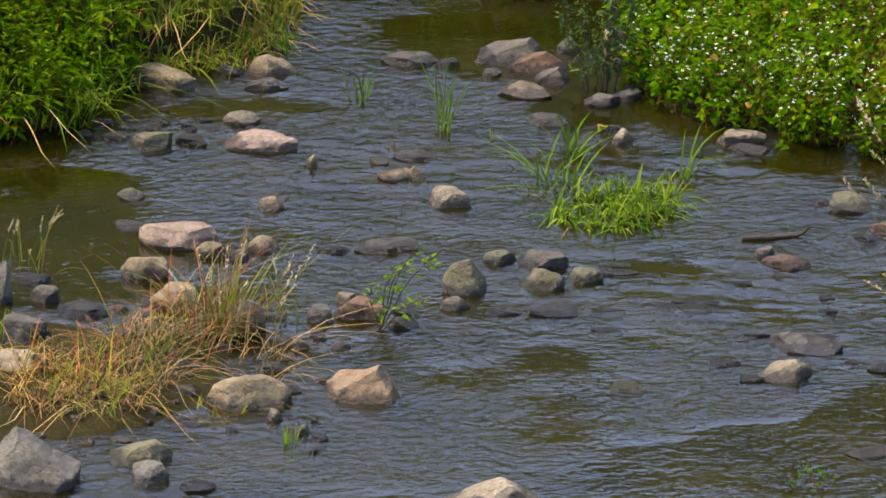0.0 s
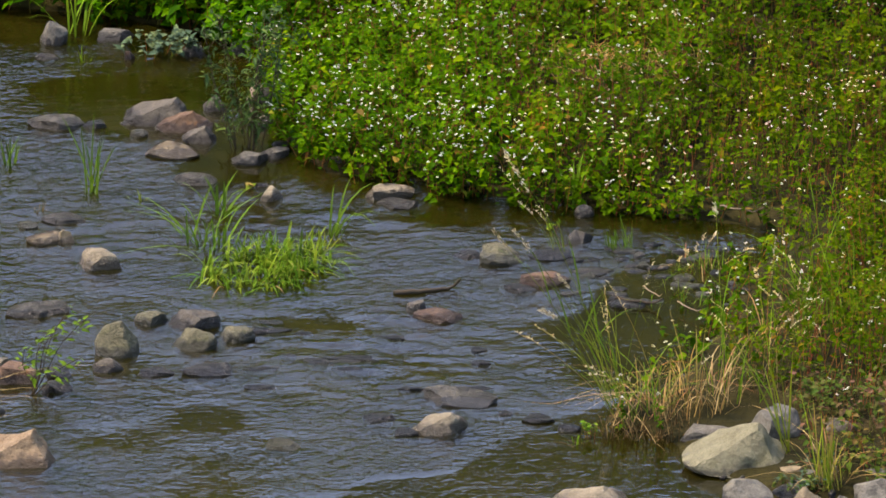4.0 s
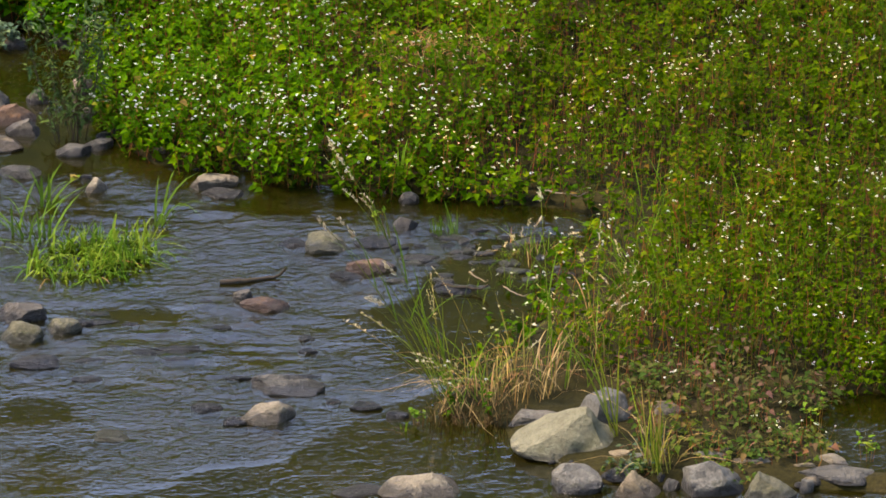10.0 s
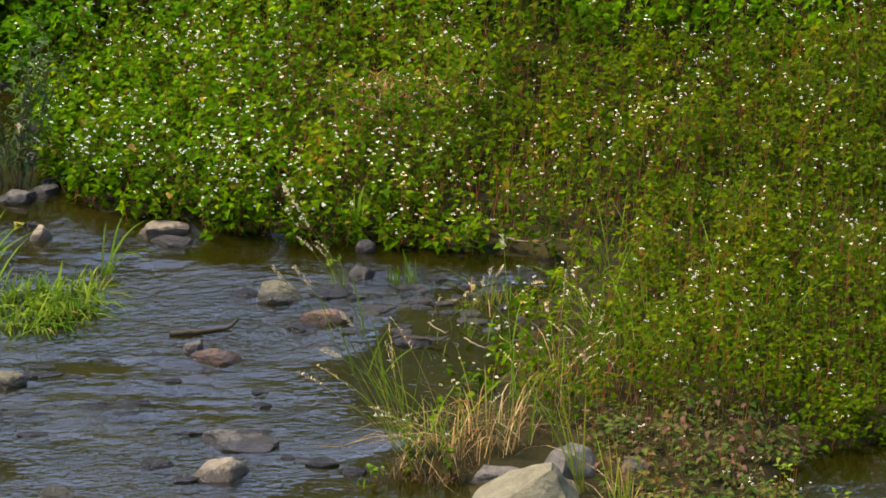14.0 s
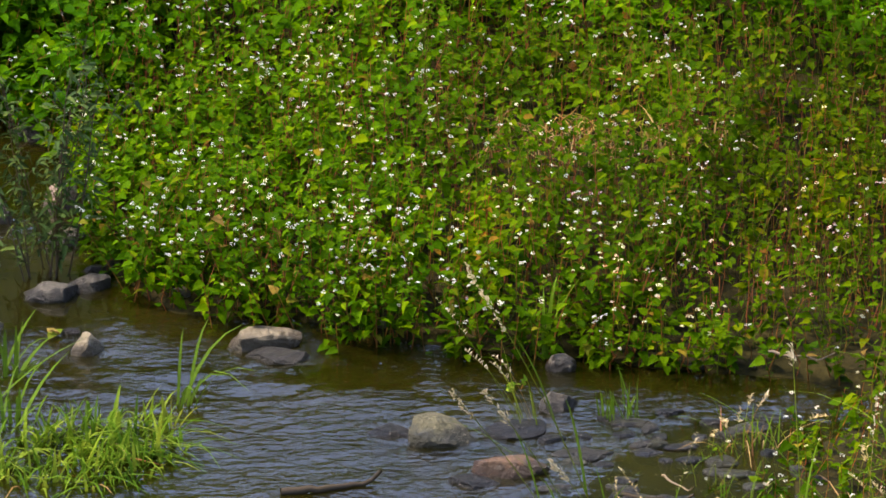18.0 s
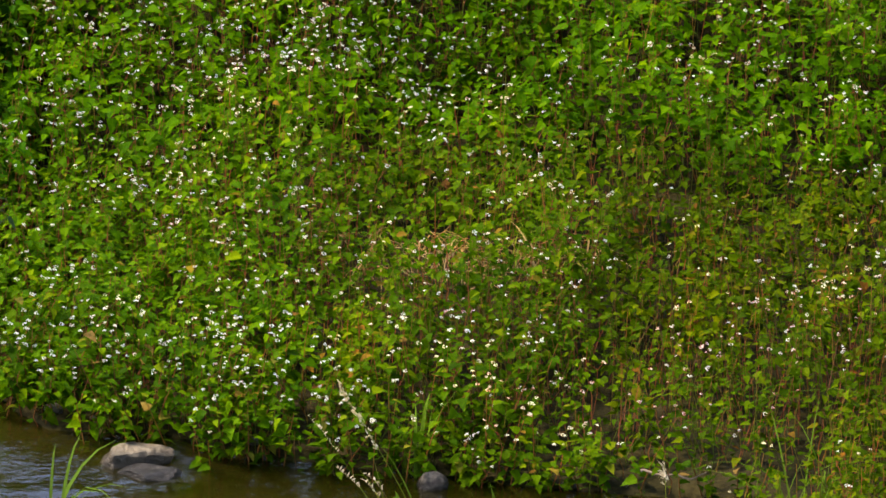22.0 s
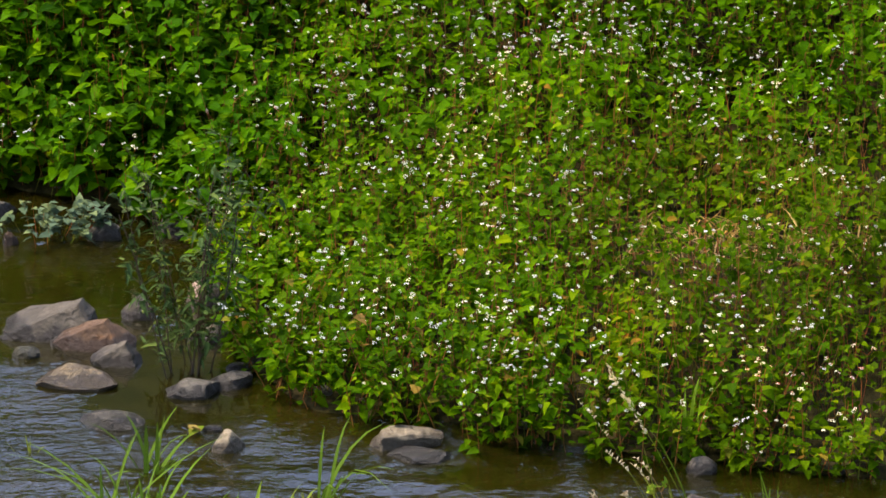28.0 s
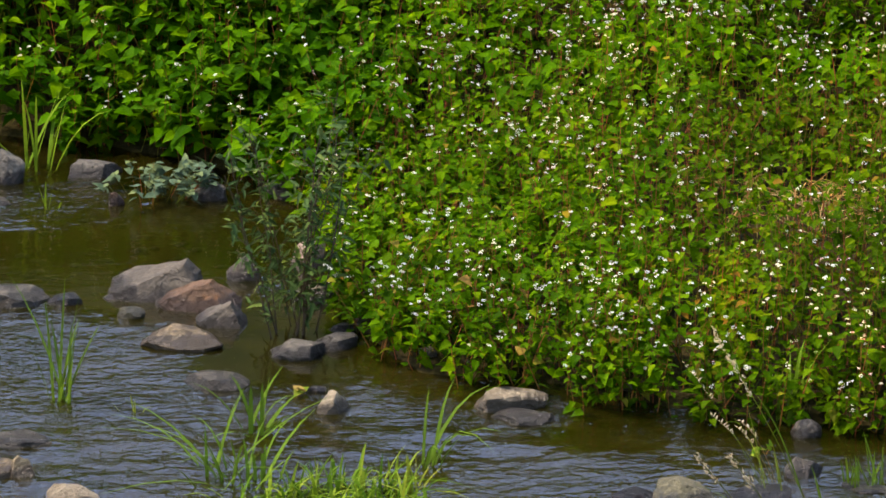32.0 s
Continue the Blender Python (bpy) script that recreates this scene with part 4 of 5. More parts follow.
def bend(rng, n, x, y, z, tall, spread, lean, droop, k=6, wild=1.0):
    """Lines of arching grass blades from one foot."""
    ang = rng.uniform(0, 2 * math.pi, n)
    rad = spread * np.sqrt(rng.uniform(0, 1, n))
    foot = np.stack([x + np.cos(ang) * rad, y + np.sin(ang) * rad, np.full(n, z)], 1)
    h = tall * rng.uniform(0.55, 1.1, n)
    out = rng.uniform(0, 2 * math.pi, n)
    tilt = np.abs(rng.normal(0.22, 0.16, n)) * wild
    d = np.stack([np.cos(out) * tilt + lean[0], np.sin(out) * tilt + lean[1]], 1)
    s = np.linspace(0, 1, k)
    fall = droop * rng.uniform(0.2, 1.5, n)
    px = d[:, None, :] * (h[:, None] * (s + fall[:, None] * s ** 2.2 * 1.2))[..., None]
    pz = h[:, None] * (s - fall[:, None] * s ** 2.6 * 0.75)
    pz = np.maximum(pz, rng.uniform(0.005, 0.05, n)[:, None] * s[None])
    return np.concatenate([foot[:, None, :2] + px, (foot[:, None, 2:] + pz[..., None])], -1)


seeds = [100]


def grass(label, x, y, n, tall, spread, material, lean=(0.0, 0.0), droop=0.35, width=0.006, culms=0, dead=0, name="grass_clump", group="grass clumps", base=None, single=False, wild=1.0):
    """A tuft: arching blades, and where given dry blades at its foot and flowering culms above it."""
    seeds[0] += 1
    rng = np.random.default_rng(seeds[0])
    z = max(float(height(x, y)) - 0.02, -0.06) if base is None else base
    single = single or n <= 30
    ob = thing(name, x, y, z, label, "grass", group)
    lines = bend(rng, n, 0, 0, 0, tall, spread, lean, droop, wild=wild)
    if single:
        for i in range(n):
            part("leaf_blade", *ribbons(lines[i:i + 1], np.array([width * rng.uniform(0.7, 1.2)])), material, ob)
    else:
        part("tuft", *ribbons(lines, width * rng.uniform(0.6, 1.3, n)), material, ob, "", "stuff")
    if dead:
        low = bend(rng, dead, 0, 0, 0, tall * 0.85, spread * 1.1, lean, droop * 1.6 + 0.4, wild=1.5)
        part("dry_tuft", *ribbons(low, width * rng.uniform(0.5, 1.1, dead)), M_STRAW, ob, "bent dry straw-coloured blades", "stuff")
    if culms:
        c = bend(rng, culms, 0, 0, 0, tall * 1.3, spread * 0.6, lean, droop * 0.6, 8, wild)
        part("stalk_tuft", *tubes(c, np.full(culms, 0.0016), 3), M_GRASS_YEL, ob, "thin flowering stalks", "stuff")
        tip = []
        for i in range(culms):
            for q in np.linspace(0.72, 1.0, 16):
                j = q * 7
                a = c[i, int(j)] * (1 - j % 1) + c[i, min(int(j) + 1, 7)] * (j % 1)
                tip.append(a)
        tip = np.array(tip)
        m = len(tip)
        part("seed_plume", *scatter(NARROW_V, LEAF_T, tip, rng.uniform(0, 6.28, m), rng.uniform(0.2, 1.1, m), rng.uniform(0, 1, m), rng.uniform(0.012, 0.026, m)),
             M_SEED, ob, "pale feathery seed heads", "stuff")
    return ob


# grass standing in the stream
grass("upright green reed tuft standing in the stream", -2.5, 0.2, 30, 0.4, 0.17, M_REED, (0.02, 0), 0.55, 0.014, wild=2.2)
grass("dense light green grass mat trailing in the current", -2.16, -0.25, 260, 0.29, 0.36, M_GRASS, (0.1, -0.2), 0.95, 0.015, dead=14, wild=1.4)
grass("dense light green grass mat trailing in the current", -2.05, -0.08, 200, 0.3, 0.32, M_GRASS, (0.08, -0.15), 0.7, 0.014, wild=1.3)
grass("small light green tuft beside the grass mat", -1.8, 0.1, 12, 0.24, 0.04, M_GRASS_YEL, (0, 0), 0.3, 0.015, single=True)
grass("arching reed with a few long green blades", -1.74, 0.37, 7, 0.58, 0.03, M_REED, (0.26, 0.02), 0.95, 0.017, single=True)
grass("green reed tuft in the rapids", -2.45, 0.75, 14, 0.34, 0.06, M_REED, (0, 0), 0.4, 0.018, single=True, wild=2.0)
grass("thin pale green reed standing in the current", -3.79, 1.6, 11, 0.32, 0.06, M_REED, (0.03, 0), 0.2, 0.014, single=True)
grass("thin green reed on a dark root stub", -3.24, 1.1, 11, 0.58, 0.04, M_REED, (0.02, 0), 0.25, 0.015, single=True)
grass("thin pale green reed standing in the current", -4.33, 2.5, 9, 0.3, 0.05, M_REED, (0, 0), 0.2, 0.013, single=True)
grass("small green tuft at the edge of the gravel", -3.79, -4.25, 14, 0.2, 0.04, M_GRASS, (0, 0), 0.2, 0.011)
grass("small green tuft beside the boulders", -5.58, -2.75, 18, 0.22, 0.05, M_GRASS, (0, 0), 0.2, 0.011)
grass("short dry twig-like tuft in the current", -2.95, 0.97, 7, 0.14, 0.03, M_GRASS_YEL, (0, 0), 0.5, 0.008, single=True)
grass("pale dry sprig in the stream", -3.55, 0.75, 10, 0.16, 0.03, M_STRAW, (0.1, 0), 0.6, 0.006)
# dry grass on the gravel bar
grass("tangled half-dry grass clump with reddish stems", -4.5, -2.65, 150, 0.3, 0.27, M_GRASS_DULL, (0.03, -0.06), 0.6, 0.008, dead=40, wild=2.2)
grass("tangled half-dry grass clump with reddish stems", -4.35, -2.5, 80, 0.5, 0.15, M_GRASS_DULL, (0.06, 0), 0.3, 0.008, culms=9, dead=16, wild=2.2)
grass("tall thin green and red grass stalks in the half-dry clump", -4.3, -2.5, 40, 0.66, 0.12, M_GRASS_YEL, (0.02, 0), 0.25, 0.007, wild=2.6)
grass("tall thin red grass stalks in the half-dry clump", -4.45, -2.55, 34, 0.6, 0.2, M_STEM_RED, (0.02, 0), 0.25, 0.0055, wild=2.8)
grass("tangled half-dry grass clump with reddish stems", -4.75, -2.8, 60, 0.34, 0.22, M_GRASS_DULL, (-0.05, -0.05), 0.7, 0.008, dead=40, wild=2.0)
grass("bent straw trailing from the clump over the water", -4.05, -2.85, 16, 0.55, 0.1, M_STRAW, (0.35, -0.25), 0.7, 0.007, wild=1.8)
grass("bent straw trailing from the clump over the water", -4.0, -3.3, 14, 0.5, 0.12, M_STRAW, (0.3, -0.2), 0.8, 0.007, wild=2.2)
grass("bleached dry straw lying on the gravel bar", -5.25, -3.6, 40, 0.44, 0.36, M_GRASS_DULL, (0.05, -0.1), 0.9, 0.008, dead=80, wild=2.2)
grass("bleached dry straw lying on the gravel bar", -4.95, -3.85, 34, 0.4, 0.3, M_GRASS_YEL, (0.05, -0.1), 0.9, 0.008, dead=60, wild=2.2)
grass("bleached dry straw lying on the gravel bar", -4.75, -3.25, 50, 0.45, 0.28, M_GRASS_DULL, (0.1, -0.1), 0.9, 0.008, dead=60, wild=2.2)
grass("reddish fading stems among straw on the gravel bar", -5.1, -3.3, 46, 0.42, 0.34, M_STEM_RED, (0.05, -0.05), 0.6, 0.006, wild=2.4)
grass("bright green grass shoots among straw on the gravel bar", -4.95, -3.4, 26, 0.36, 0.34, M_GRASS, (0.05, -0.05), 0.5, 0.008, wild=2.0)
grass("bleached dry straw lying on the gravel bar", -4.25, -3.8, 20, 0.2, 0.15, M_GRASS_YEL, (0.05, 0), 0.9, 0.008, dead=40)
for dx, dy, dn in ((-4.45, -2.6, 22), (-4.2, -2.4, 16), (-4.8, -2.9, 18), (-4.1, -3.0, 10)):
    grass("pale dry stalks arching out of the half-dry clump", dx, dy, dn, 0.55, 0.16, M_STRAW, (0.03, -0.04), 0.85, 0.0048, wild=2.6)
for dx, dy in ((-5.3, -3.75), (-5.05, -3.6), (-5.4, -3.3), (-4.85, -3.7)):
    grass("reddish brown dead stems lying over the gravel bar", dx, dy, 34, 0.42, 0.22, M_ROOT, (0.1, -0.05), 1.1, 0.008, dead=14, wild=2.6)
grass("dry seeding stalks arching over the still pool", -5.6, -1.6, 8, 0.4, 0.3, M_GRASS_YEL, (0.05, 0), 0.5, 0.006, culms=10)
grass("thin dry seeding stalks behind the boulders", -4.05, -2.3, 10, 0.4, 0.2, M_GRASS_YEL, (0.25, 0), 0.4, 0.006, culms=9)


def reed_stalk(base, tip, sag, label, plume=0.2):
    """One tall grass stalk from base to tip with a feathery plume and a few long blades."""
    seeds[0] += 1
    rng = np.random.default_rng(seeds[0])
    ob = thing("reed_stalk", *base, label, "grass", "tall grass")
    end = np.array(tip) - np.array(base)
    s = np.linspace(0, 1, 14)[:, None]
    line = end * s + np.array([0, 0, 1.0]) * sag * np.sin(s * math.pi)
    stalk = part("stalk", *tubes(line[None], np.array([0.0032]), 4), M_GRASS_YEL, ob)
    n = max(14, int(330 * plume))
    q = rng.uniform(1 - plume, 1.0, n)
    j = np.minimum((q * 13).astype(int), 12)
    pos = line[j] * (1 - (q * 13 - j))[:, None] + line[j + 1] * (q * 13 - j)[:, None] + rng.normal(0, 0.005, (n, 3))
    heading = math.atan2(-end[0], end[1])
    part("plume", *scatter(NARROW_V, LEAF_T, pos, rng.normal(heading, 0.4, n), rng.normal(0.7, 0.3, n), rng.uniform(0, 3, n), rng.uniform(0.016, 0.03, n)), M_SEED, stalk, "pale feathery seed plume", "stuff")
    for at in (3, 5, 7):
        d = np.array([rng.normal(0, 0.2), rng.normal(0, 0.1), 0.25])
        k = np.linspace(0, 1, 7)[:, None]
        blade = line[at] + (end * 0.22 + d) * k + np.array([0, 0, -0.2]) * k ** 2
        part("leaf_blade", *ribbons(blade[None], np.array([0.011])), M_GRASS, stalk)
    return ob


reed_stalk((0.06, -2.85, 0.02), (-0.66, -3.3, 1.85), 0.16, "tall arching grass stalk with a pale seed plume")
reed_stalk((0.0, -2.8, 0.02), (-0.72, -3.5, 1.45), 0.1, "tall arching grass stalk with a pale seed plume", 0.12)
reed_stalk((0.05, -2.9, 0.02), (-0.6, -3.5, 1.45), 0.12, "tall arching grass stalk with a pale seed plume", 0.14)
reed_stalk((0.1, -2.75, 0.02), (-0.35, -3.0, 1.0), 0.12, "leaning grass stalk with a small seed plume", 0.15)
reed_stalk((0.2, -2.75, 0.02), (-0.45, -2.9, 0.75), 0.1, "leaning grass stalk with a small seed plume", 0.15)
reed_stalk((0.95, -3.3, 0.05), (0.78, -3.4, 1.2), 0.0, "upright yellow-green grass stalk", 0.06)
reed_stalk((0.62, -2.6, 0.08), (0.55, -2.6, 1.3), 0.05, "upright green grass stalk among knotweed", 0.08)
# grassy bank
for gxx, gyy, gn, gtall, gm in ((-6.2, 1.9, 90, 0.6, M_GRASS), (-5.75, 2.0, 80, 0.55, M_GRASS), (-6.3, 2.9, 120, 0.6, M_GRASS), (-5.7, 2.9, 120, 0.55, M_GRASS_YEL)):
    grass("thick bright green grass hanging over the steep bank", gxx, gyy, gn, gtall, 0.42, gm, (0.08, -0.12), 0.7, 0.011, dead=12, group="bank grass", wild=1.6)
for gxx, gyy, gn in ((-5.25, 2.35, 150), (-4.95, 2.6, 180), (-4.75, 3.0, 160), (-5.2, 3.1, 200), (-4.9, 3.6, 180), (-5.4, 3.6, 180)):
    grass("yellowing grass tuft on the low bank", gxx, gyy, gn, 0.42, 0.3, M_GRASS_YEL, (0.06, -0.1), 0.8, 0.011, dead=26, wild=1.5, group="bank grass")
for gxx, gyy in ((-5.62, 1.0), (-5.95, 0.85), (-6.3, 0.75), (-5.5, 1.5)):
    grass("thick bright green grass hanging over the steep bank", gxx, gyy, 60, 0.5, 0.24, M_GRASS, (0.1, -0.25), 0.8, 0.012, dead=5, group="bank grass", wild=1.6)
for gxx, gyy in ((-5.2, 2.02), (-4.95, 2.15), (-4.72, 2.3), (-4.55, 2.65), (-4.5, 3.0), (-4.47, 3.4)):
    grass("yellowing grass tuft on the low bank", gxx, gyy, 120, 0.32, 0.2, M_GRASS_YEL, (0.16, -0.22), 0.8, 0.011, dead=18, group="bank grass")
# tall grass by the inlet
grass("tall green grass clump with arching seed heads and dry foot", 0.14, -2.72, 24, 0.5, 0.2, M_GRASS, (-0.1, 0), 0.6, 0.007, culms=3, dead=36, wild=2.0, group="tall grass")
grass("tall green grass clump with arching seed heads and dry foot", 0.38, -2.6, 24, 0.6, 0.24, M_GRASS_DULL, (0.05, 0), 0.35, 0.008, culms=2, dead=60, wild=1.6, group="tall grass")
grass("tall green grass clump leaning over the stream", -0.0, -2.45, 14, 0.85, 0.08, M_GRASS_YEL, (-0.28, 0.05), 0.4, 0.006, culms=6, group="tall grass")
grass("tall green grass among the knotweed", 0.75, -2.35, 24, 0.6, 0.26, M_GRASS, (0.05, 0), 0.6, 0.008, culms=5, dead=30, wild=1.6, group="tall grass")
grass("tall green grass among the knotweed", 1.05, -1.5, 22, 0.5, 0.22, M_GRASS, (-0.05, 0), 0.4, 0.009, culms=5, dead=30, group="tall grass")
grass("yellow-green grass tuft among the near boulders", 1.2, -3.85, 40, 0.5, 0.08, M_GRASS_YEL, (-0.05, 0), 0.25, 0.009, dead=20, group="tall grass")
grass("single tall blade cluster beside the boulder", 0.95, -3.3, 8, 0.9, 0.05, M_GRASS_YEL, (-0.12, 0), 0.2, 0.012, group="tall grass")
grass("broad-bladed green reed below the flowering bank", -0.29, 0.95, 10, 0.42, 0.05, M_GRASS, (0.08, 0), 0.3, 0.018, single=True, group="tall grass")
grass("dry seeding stalk arching over the inlet", -0.35, 0.1, 5, 0.55, 0.05, M_GRASS_YEL, (-0.3, 0), 0.35, 0.006, culms=4, group="tall grass")
grass("green grass tuft at the inlet edge", 0.02, 0.25, 26, 0.28, 0.1, M_GRASS, (0, 0), 0.3, 0.009, group="tall grass")
grass("green grass tuft at the inlet edge", 0.5, -0.1, 18, 0.3, 0.12, M_GRASS, (0, 0), 0.4, 0.008, culms=5, dead=20, group="tall grass")
grass("small green tuft at the foot of the tall grass", -0.24, -3.05, 12, 0.13, 0.04, M_GRASS, (0, 0), 0.4, 0.012, dead=8)
straggle = np.random.default_rng(55)
for i in range(9):
    sx, sy = straggle.uniform(0.15, 0.75), straggle.uniform(-1.7, 0.2)
    grass("thin straggling grass stems rising from the shallow inlet", sx, sy, 6, straggle.uniform(0.18, 0.34), 0.06, M_GRASS if i % 3 else M_GRASS_YEL, (straggle.normal(0, 0.12), 0), 0.6, 0.005, culms=1 if i % 4 == 0 else 0, group="straggling stems")
for i in range(26):
    knotweed_plant(straggle.uniform(0.3, 0.85), straggle.uniform(-1.6, 0.15), straggle.uniform(0.16, 0.32), int(straggle.integers(0, 99999)), "small straggling knotweed plant in the shallow inlet", 0.4, 1)
for rx, ry in ((0.0, -2.92), (0.16, -2.98), (0.34, -2.95)):
    grass("matted brown roots and straw hanging from the washed-out bank foot", rx, ry, 46, 0.17, 0.12, M_ROOT, (0.0, -0.12), 0.5, 0.007, base=-0.02, wild=1.3, group="bank roots")
meadow = np.random.default_rng(77)
for i in range(34):
    mx, my = meadow.uniform(1.15, 3.4), meadow.uniform(-1.6, 6.5)
    grass("long green grass growing through the knotweed meadow", mx, my, 20, meadow.uniform(0.4, 0.66), 0.18, M_GRASS, (meadow.normal(0.05, 0.1), meadow.normal(0, 0.08)), 0.75, 0.009, wild=1.5, group="meadow grass")
grass("long grass on the far pool edge", -3.5, 4.15, 12, 0.6, 0.08, M_GRASS, (0.05, 0), 0.4, 0.016)
grass("small green reed at the far pool edge", -3.42, 3.6, 5, 0.18, 0.05, M_GRASS, (0, 0), 0.1, 0.01, single=True)
for hx, hy in ((-0.42, 2.9), (-0.2, 2.85), (0.05, 2.8), (0.3, 2.9)):
    grass("dry bent straw flattened in the hollow of the bank", hx, hy, 5, 0.34, 0.24, M_GRASS_YEL, (0.1, 0), 1.0, 0.009, dead=40, base=float(height(hx, hy)) + 0.12, wild=2.0)
stems_rng = np.random.default_rng(91)
for i in range(18):
    grass("thin dark red seeding stems standing above the knotweed", stems_rng.uniform(0.1, 1.7), stems_rng.uniform(1.0, 2.6), 5, stems_rng.uniform(0.4, 0.6), 0.08, M_STEM_DARK, (stems_rng.normal(0, 0.06), 0), 0.15, 0.005, group="dark stems", wild=0.8)


def shrub(x, y, tall, label):
    """A thin dark shrub: upright forking stems with narrow hanging leaves."""
    rng = np.random.default_rng(5)
    ob = thing("shrub", x, y, -0.05, label, "shrub")
    tips = []
    for i in range(13):
        a = i * 2.4 + rng.uniform(-0.3, 0.3)
        spread = rng.uniform(0.05, 0.42)
        lean = np.array([math.cos(a) * spread, math.sin(a) * spread * 0.5, 1.0])
        h = tall * rng.uniform(0.55, 1.05)
        foot = np.array([rng.normal(0, 0.05), rng.normal(0, 0.04), 0.0])
        wave = np.array([0.05 * math.sin(a * 3), 0.03, 0])
        s = np.linspace(0, 1, 8)[:, None]
        line = foot + lean * h * s + wave * s ** 2 + rng.normal(0, 0.008, (8, 3)) * s
        stem = part("stem", *tubes(line[None], np.array([rng.uniform(0.003, 0.0048)]), 5), M_TWIG, ob)
        twigs = []
        for q in np.linspace(0.15, 0.95, 12):
            p = line[min(int(q * 7), 6)] * (1 - (q * 7) % 1) + line[min(int(q * 7) + 1, 7)] * ((q * 7) % 1)
            b = rng.uniform(0, 6.28)
            d = np.array([math.cos(b) * 0.8, math.sin(b) * 0.8, 0.8]) * rng.uniform(0.05, 0.15)
            twigs.append(np.stack([p, p + d * 0.5, p + d]))
            tips += [p + d * w for w in (0.3, 0.6, 0.8, 1.0)] + [p]
        part("twig_growth", *tubes(np.array(twigs), np.full(len(twigs), 0.0018), 3), M_TWIG, stem, "", "stuff")
    tips = np.array(tips)
    m = len(tips)
    part("foliage", *scatter(NARROW_V, LEAF_T, tips, rng.uniform(0, 6.28, m), rng.normal(-0.1, 0.5, m), rng.normal(0, 0.5, m), rng.uniform(0.035, 0.085, m)), M_SHRUB, ob, "small dull dark green leaves", "stuff")
    return ob


shrub(-2.33, 1.98, 1.02, "thin dark leafy shrub with blackish stems among stones")


def herb(x, y, z, spread, tall, n, leaf, material, label):
    """A low leafy herb: short stalks with broad leaves."""
    seeds[0] += 1
    rng = np.random.default_rng(seeds[0])
    ob = thing("herb", x, y, z, label, "herb", "small herbs")
    a, r = rng.uniform(0, 6.28, n), spread * np.sqrt(rng.uniform(0, 1, n))
    foot = np.stack([np.cos(a) * r * 0.8, np.sin(a) * r * 0.6, np.zeros(n)], 1)
    top = foot + np.stack([np.cos(a) * r * 0.4, np.sin(a) * r * 0.3, tall * rng.uniform(0.5, 1.05, n)], 1)
    part("stalk_growth", *tubes(np.stack([foot, (foot + top) / 2, top], 1), np.full(n, 0.002), 3), M_STEM, ob, "", "stuff")
    pos = np.repeat(top, 5, 0) - np.array([0, 0, 1.0]) * rng.uniform(0, tall * 0.4, n * 5)[:, None]
    m = len(pos)
    part("foliage", *scatter(LEAF_V, LEAF_T, pos, rng.uniform(0, 6.28, m), rng.normal(0.1, 0.4, m), rng.normal(0, 0.4, m), leaf * rng.uniform(0.6, 1.2, m)), material, ob, "", "stuff")
    return ob


herb(-3.0, 3.72, 0.0, 0.2, 0.14, 26, 0.06, M_HERB, "blue-green leafy herb growing in the still pool")
herb(-2.75, 3.85, 0.0, 0.12, 0.14, 12, 0.06, M_HERB, "blue-green leafy herb growing in the still pool")


def sapling(x, y, label):
    """A thin young plant: dark forking stems fanning out, light green leaflets in loose sprays."""
    rng = random.Random(3)
    ob = thing("sapling", x, y, -0.03, label, "plant")
    leaf_mesh = np_mesh("leaflet", NARROW_V * np.array([1.5, 1, 1]), LEAF_T, M_GRASS)
    for dx, dy, tall in ((0.26, -0.04, 0.62), (0.36, 0.02, 0.54), (0.1, 0.03, 0.42), (-0.04, 0.0, 0.32), (0.3, -0.08, 0.3), (0.05, -0.06, 0.2), (0.18, 0.02, 0.5)):
        s = np.linspace(0, 1, 7)[:, None]
        line = np.array([dx, dy, 0.0]) * s ** 1.3 + np.array([0, 0, tall]) * s + np.array([0.02, 0, 0]) * np.sin(s * 7)
        stem = part("stem", *tubes(line[None], np.array([0.0045]), 5), M_TWIG, ob, "thin dark stem")
        for k in range(14):
            q = 1.0 - 0.5 * rng.random() ** 1.4 if k else 1.0
            p = line[int(q * 5.99)] + np.array([rng.gauss(0.02, 0.035), rng.gauss(0, 0.035), rng.gauss(0.01, 0.02)])
            leaf = new("leaflet", leaf_mesh)
            leaf.parent = stem
            size = rng.uniform(0.035, 0.07)
            leaf.matrix_basis = Matrix.LocRotScale(Vector(p), Euler((rng.gauss(-0.1, 0.3), rng.gauss(0, 0.4), rng.uniform(0, 6.28))), (size, size, size))
    return ob


sapling(-3.42, -2.4, "thin young plant with light green leaflets on dark wet stones")
herb(-0.42, 0.55, 0.0, 0.06, 0.05, 5, 0.03, M_GRASS, "tiny green seedling in the still inlet")
herb(1.14, -3.62, 0.0, 0.14, 0.1, 26, 0.03, M_HERB, "low grey-green herb between the boulders")
herb(1.25, -3.5, 0.0, 0.14, 0.1, 20, 0.03, M_HERB, "low grey-green herb between the boulders")
herb(1.02, -3.86, 0.02, 0.12, 0.09, 22, 0.03, M_HERB, "low grey-green herb between the boulders")
herb(1.5, -3.65, 0.04, 0.2, 0.08, 30, 0.03, M_LEAF_DARK, "low dark green creeping herb on damp mud")
herb(1.8, -3.6, 0.04, 0.2, 0.08, 30, 0.032, M_LEAF_DARK, "low dark green creeping herb on damp mud")
herb(1.05, -3.85, 0.03, 0.16, 0.08, 24, 0.03, M_LEAF_DARK, "low dark green creeping herb on damp mud")
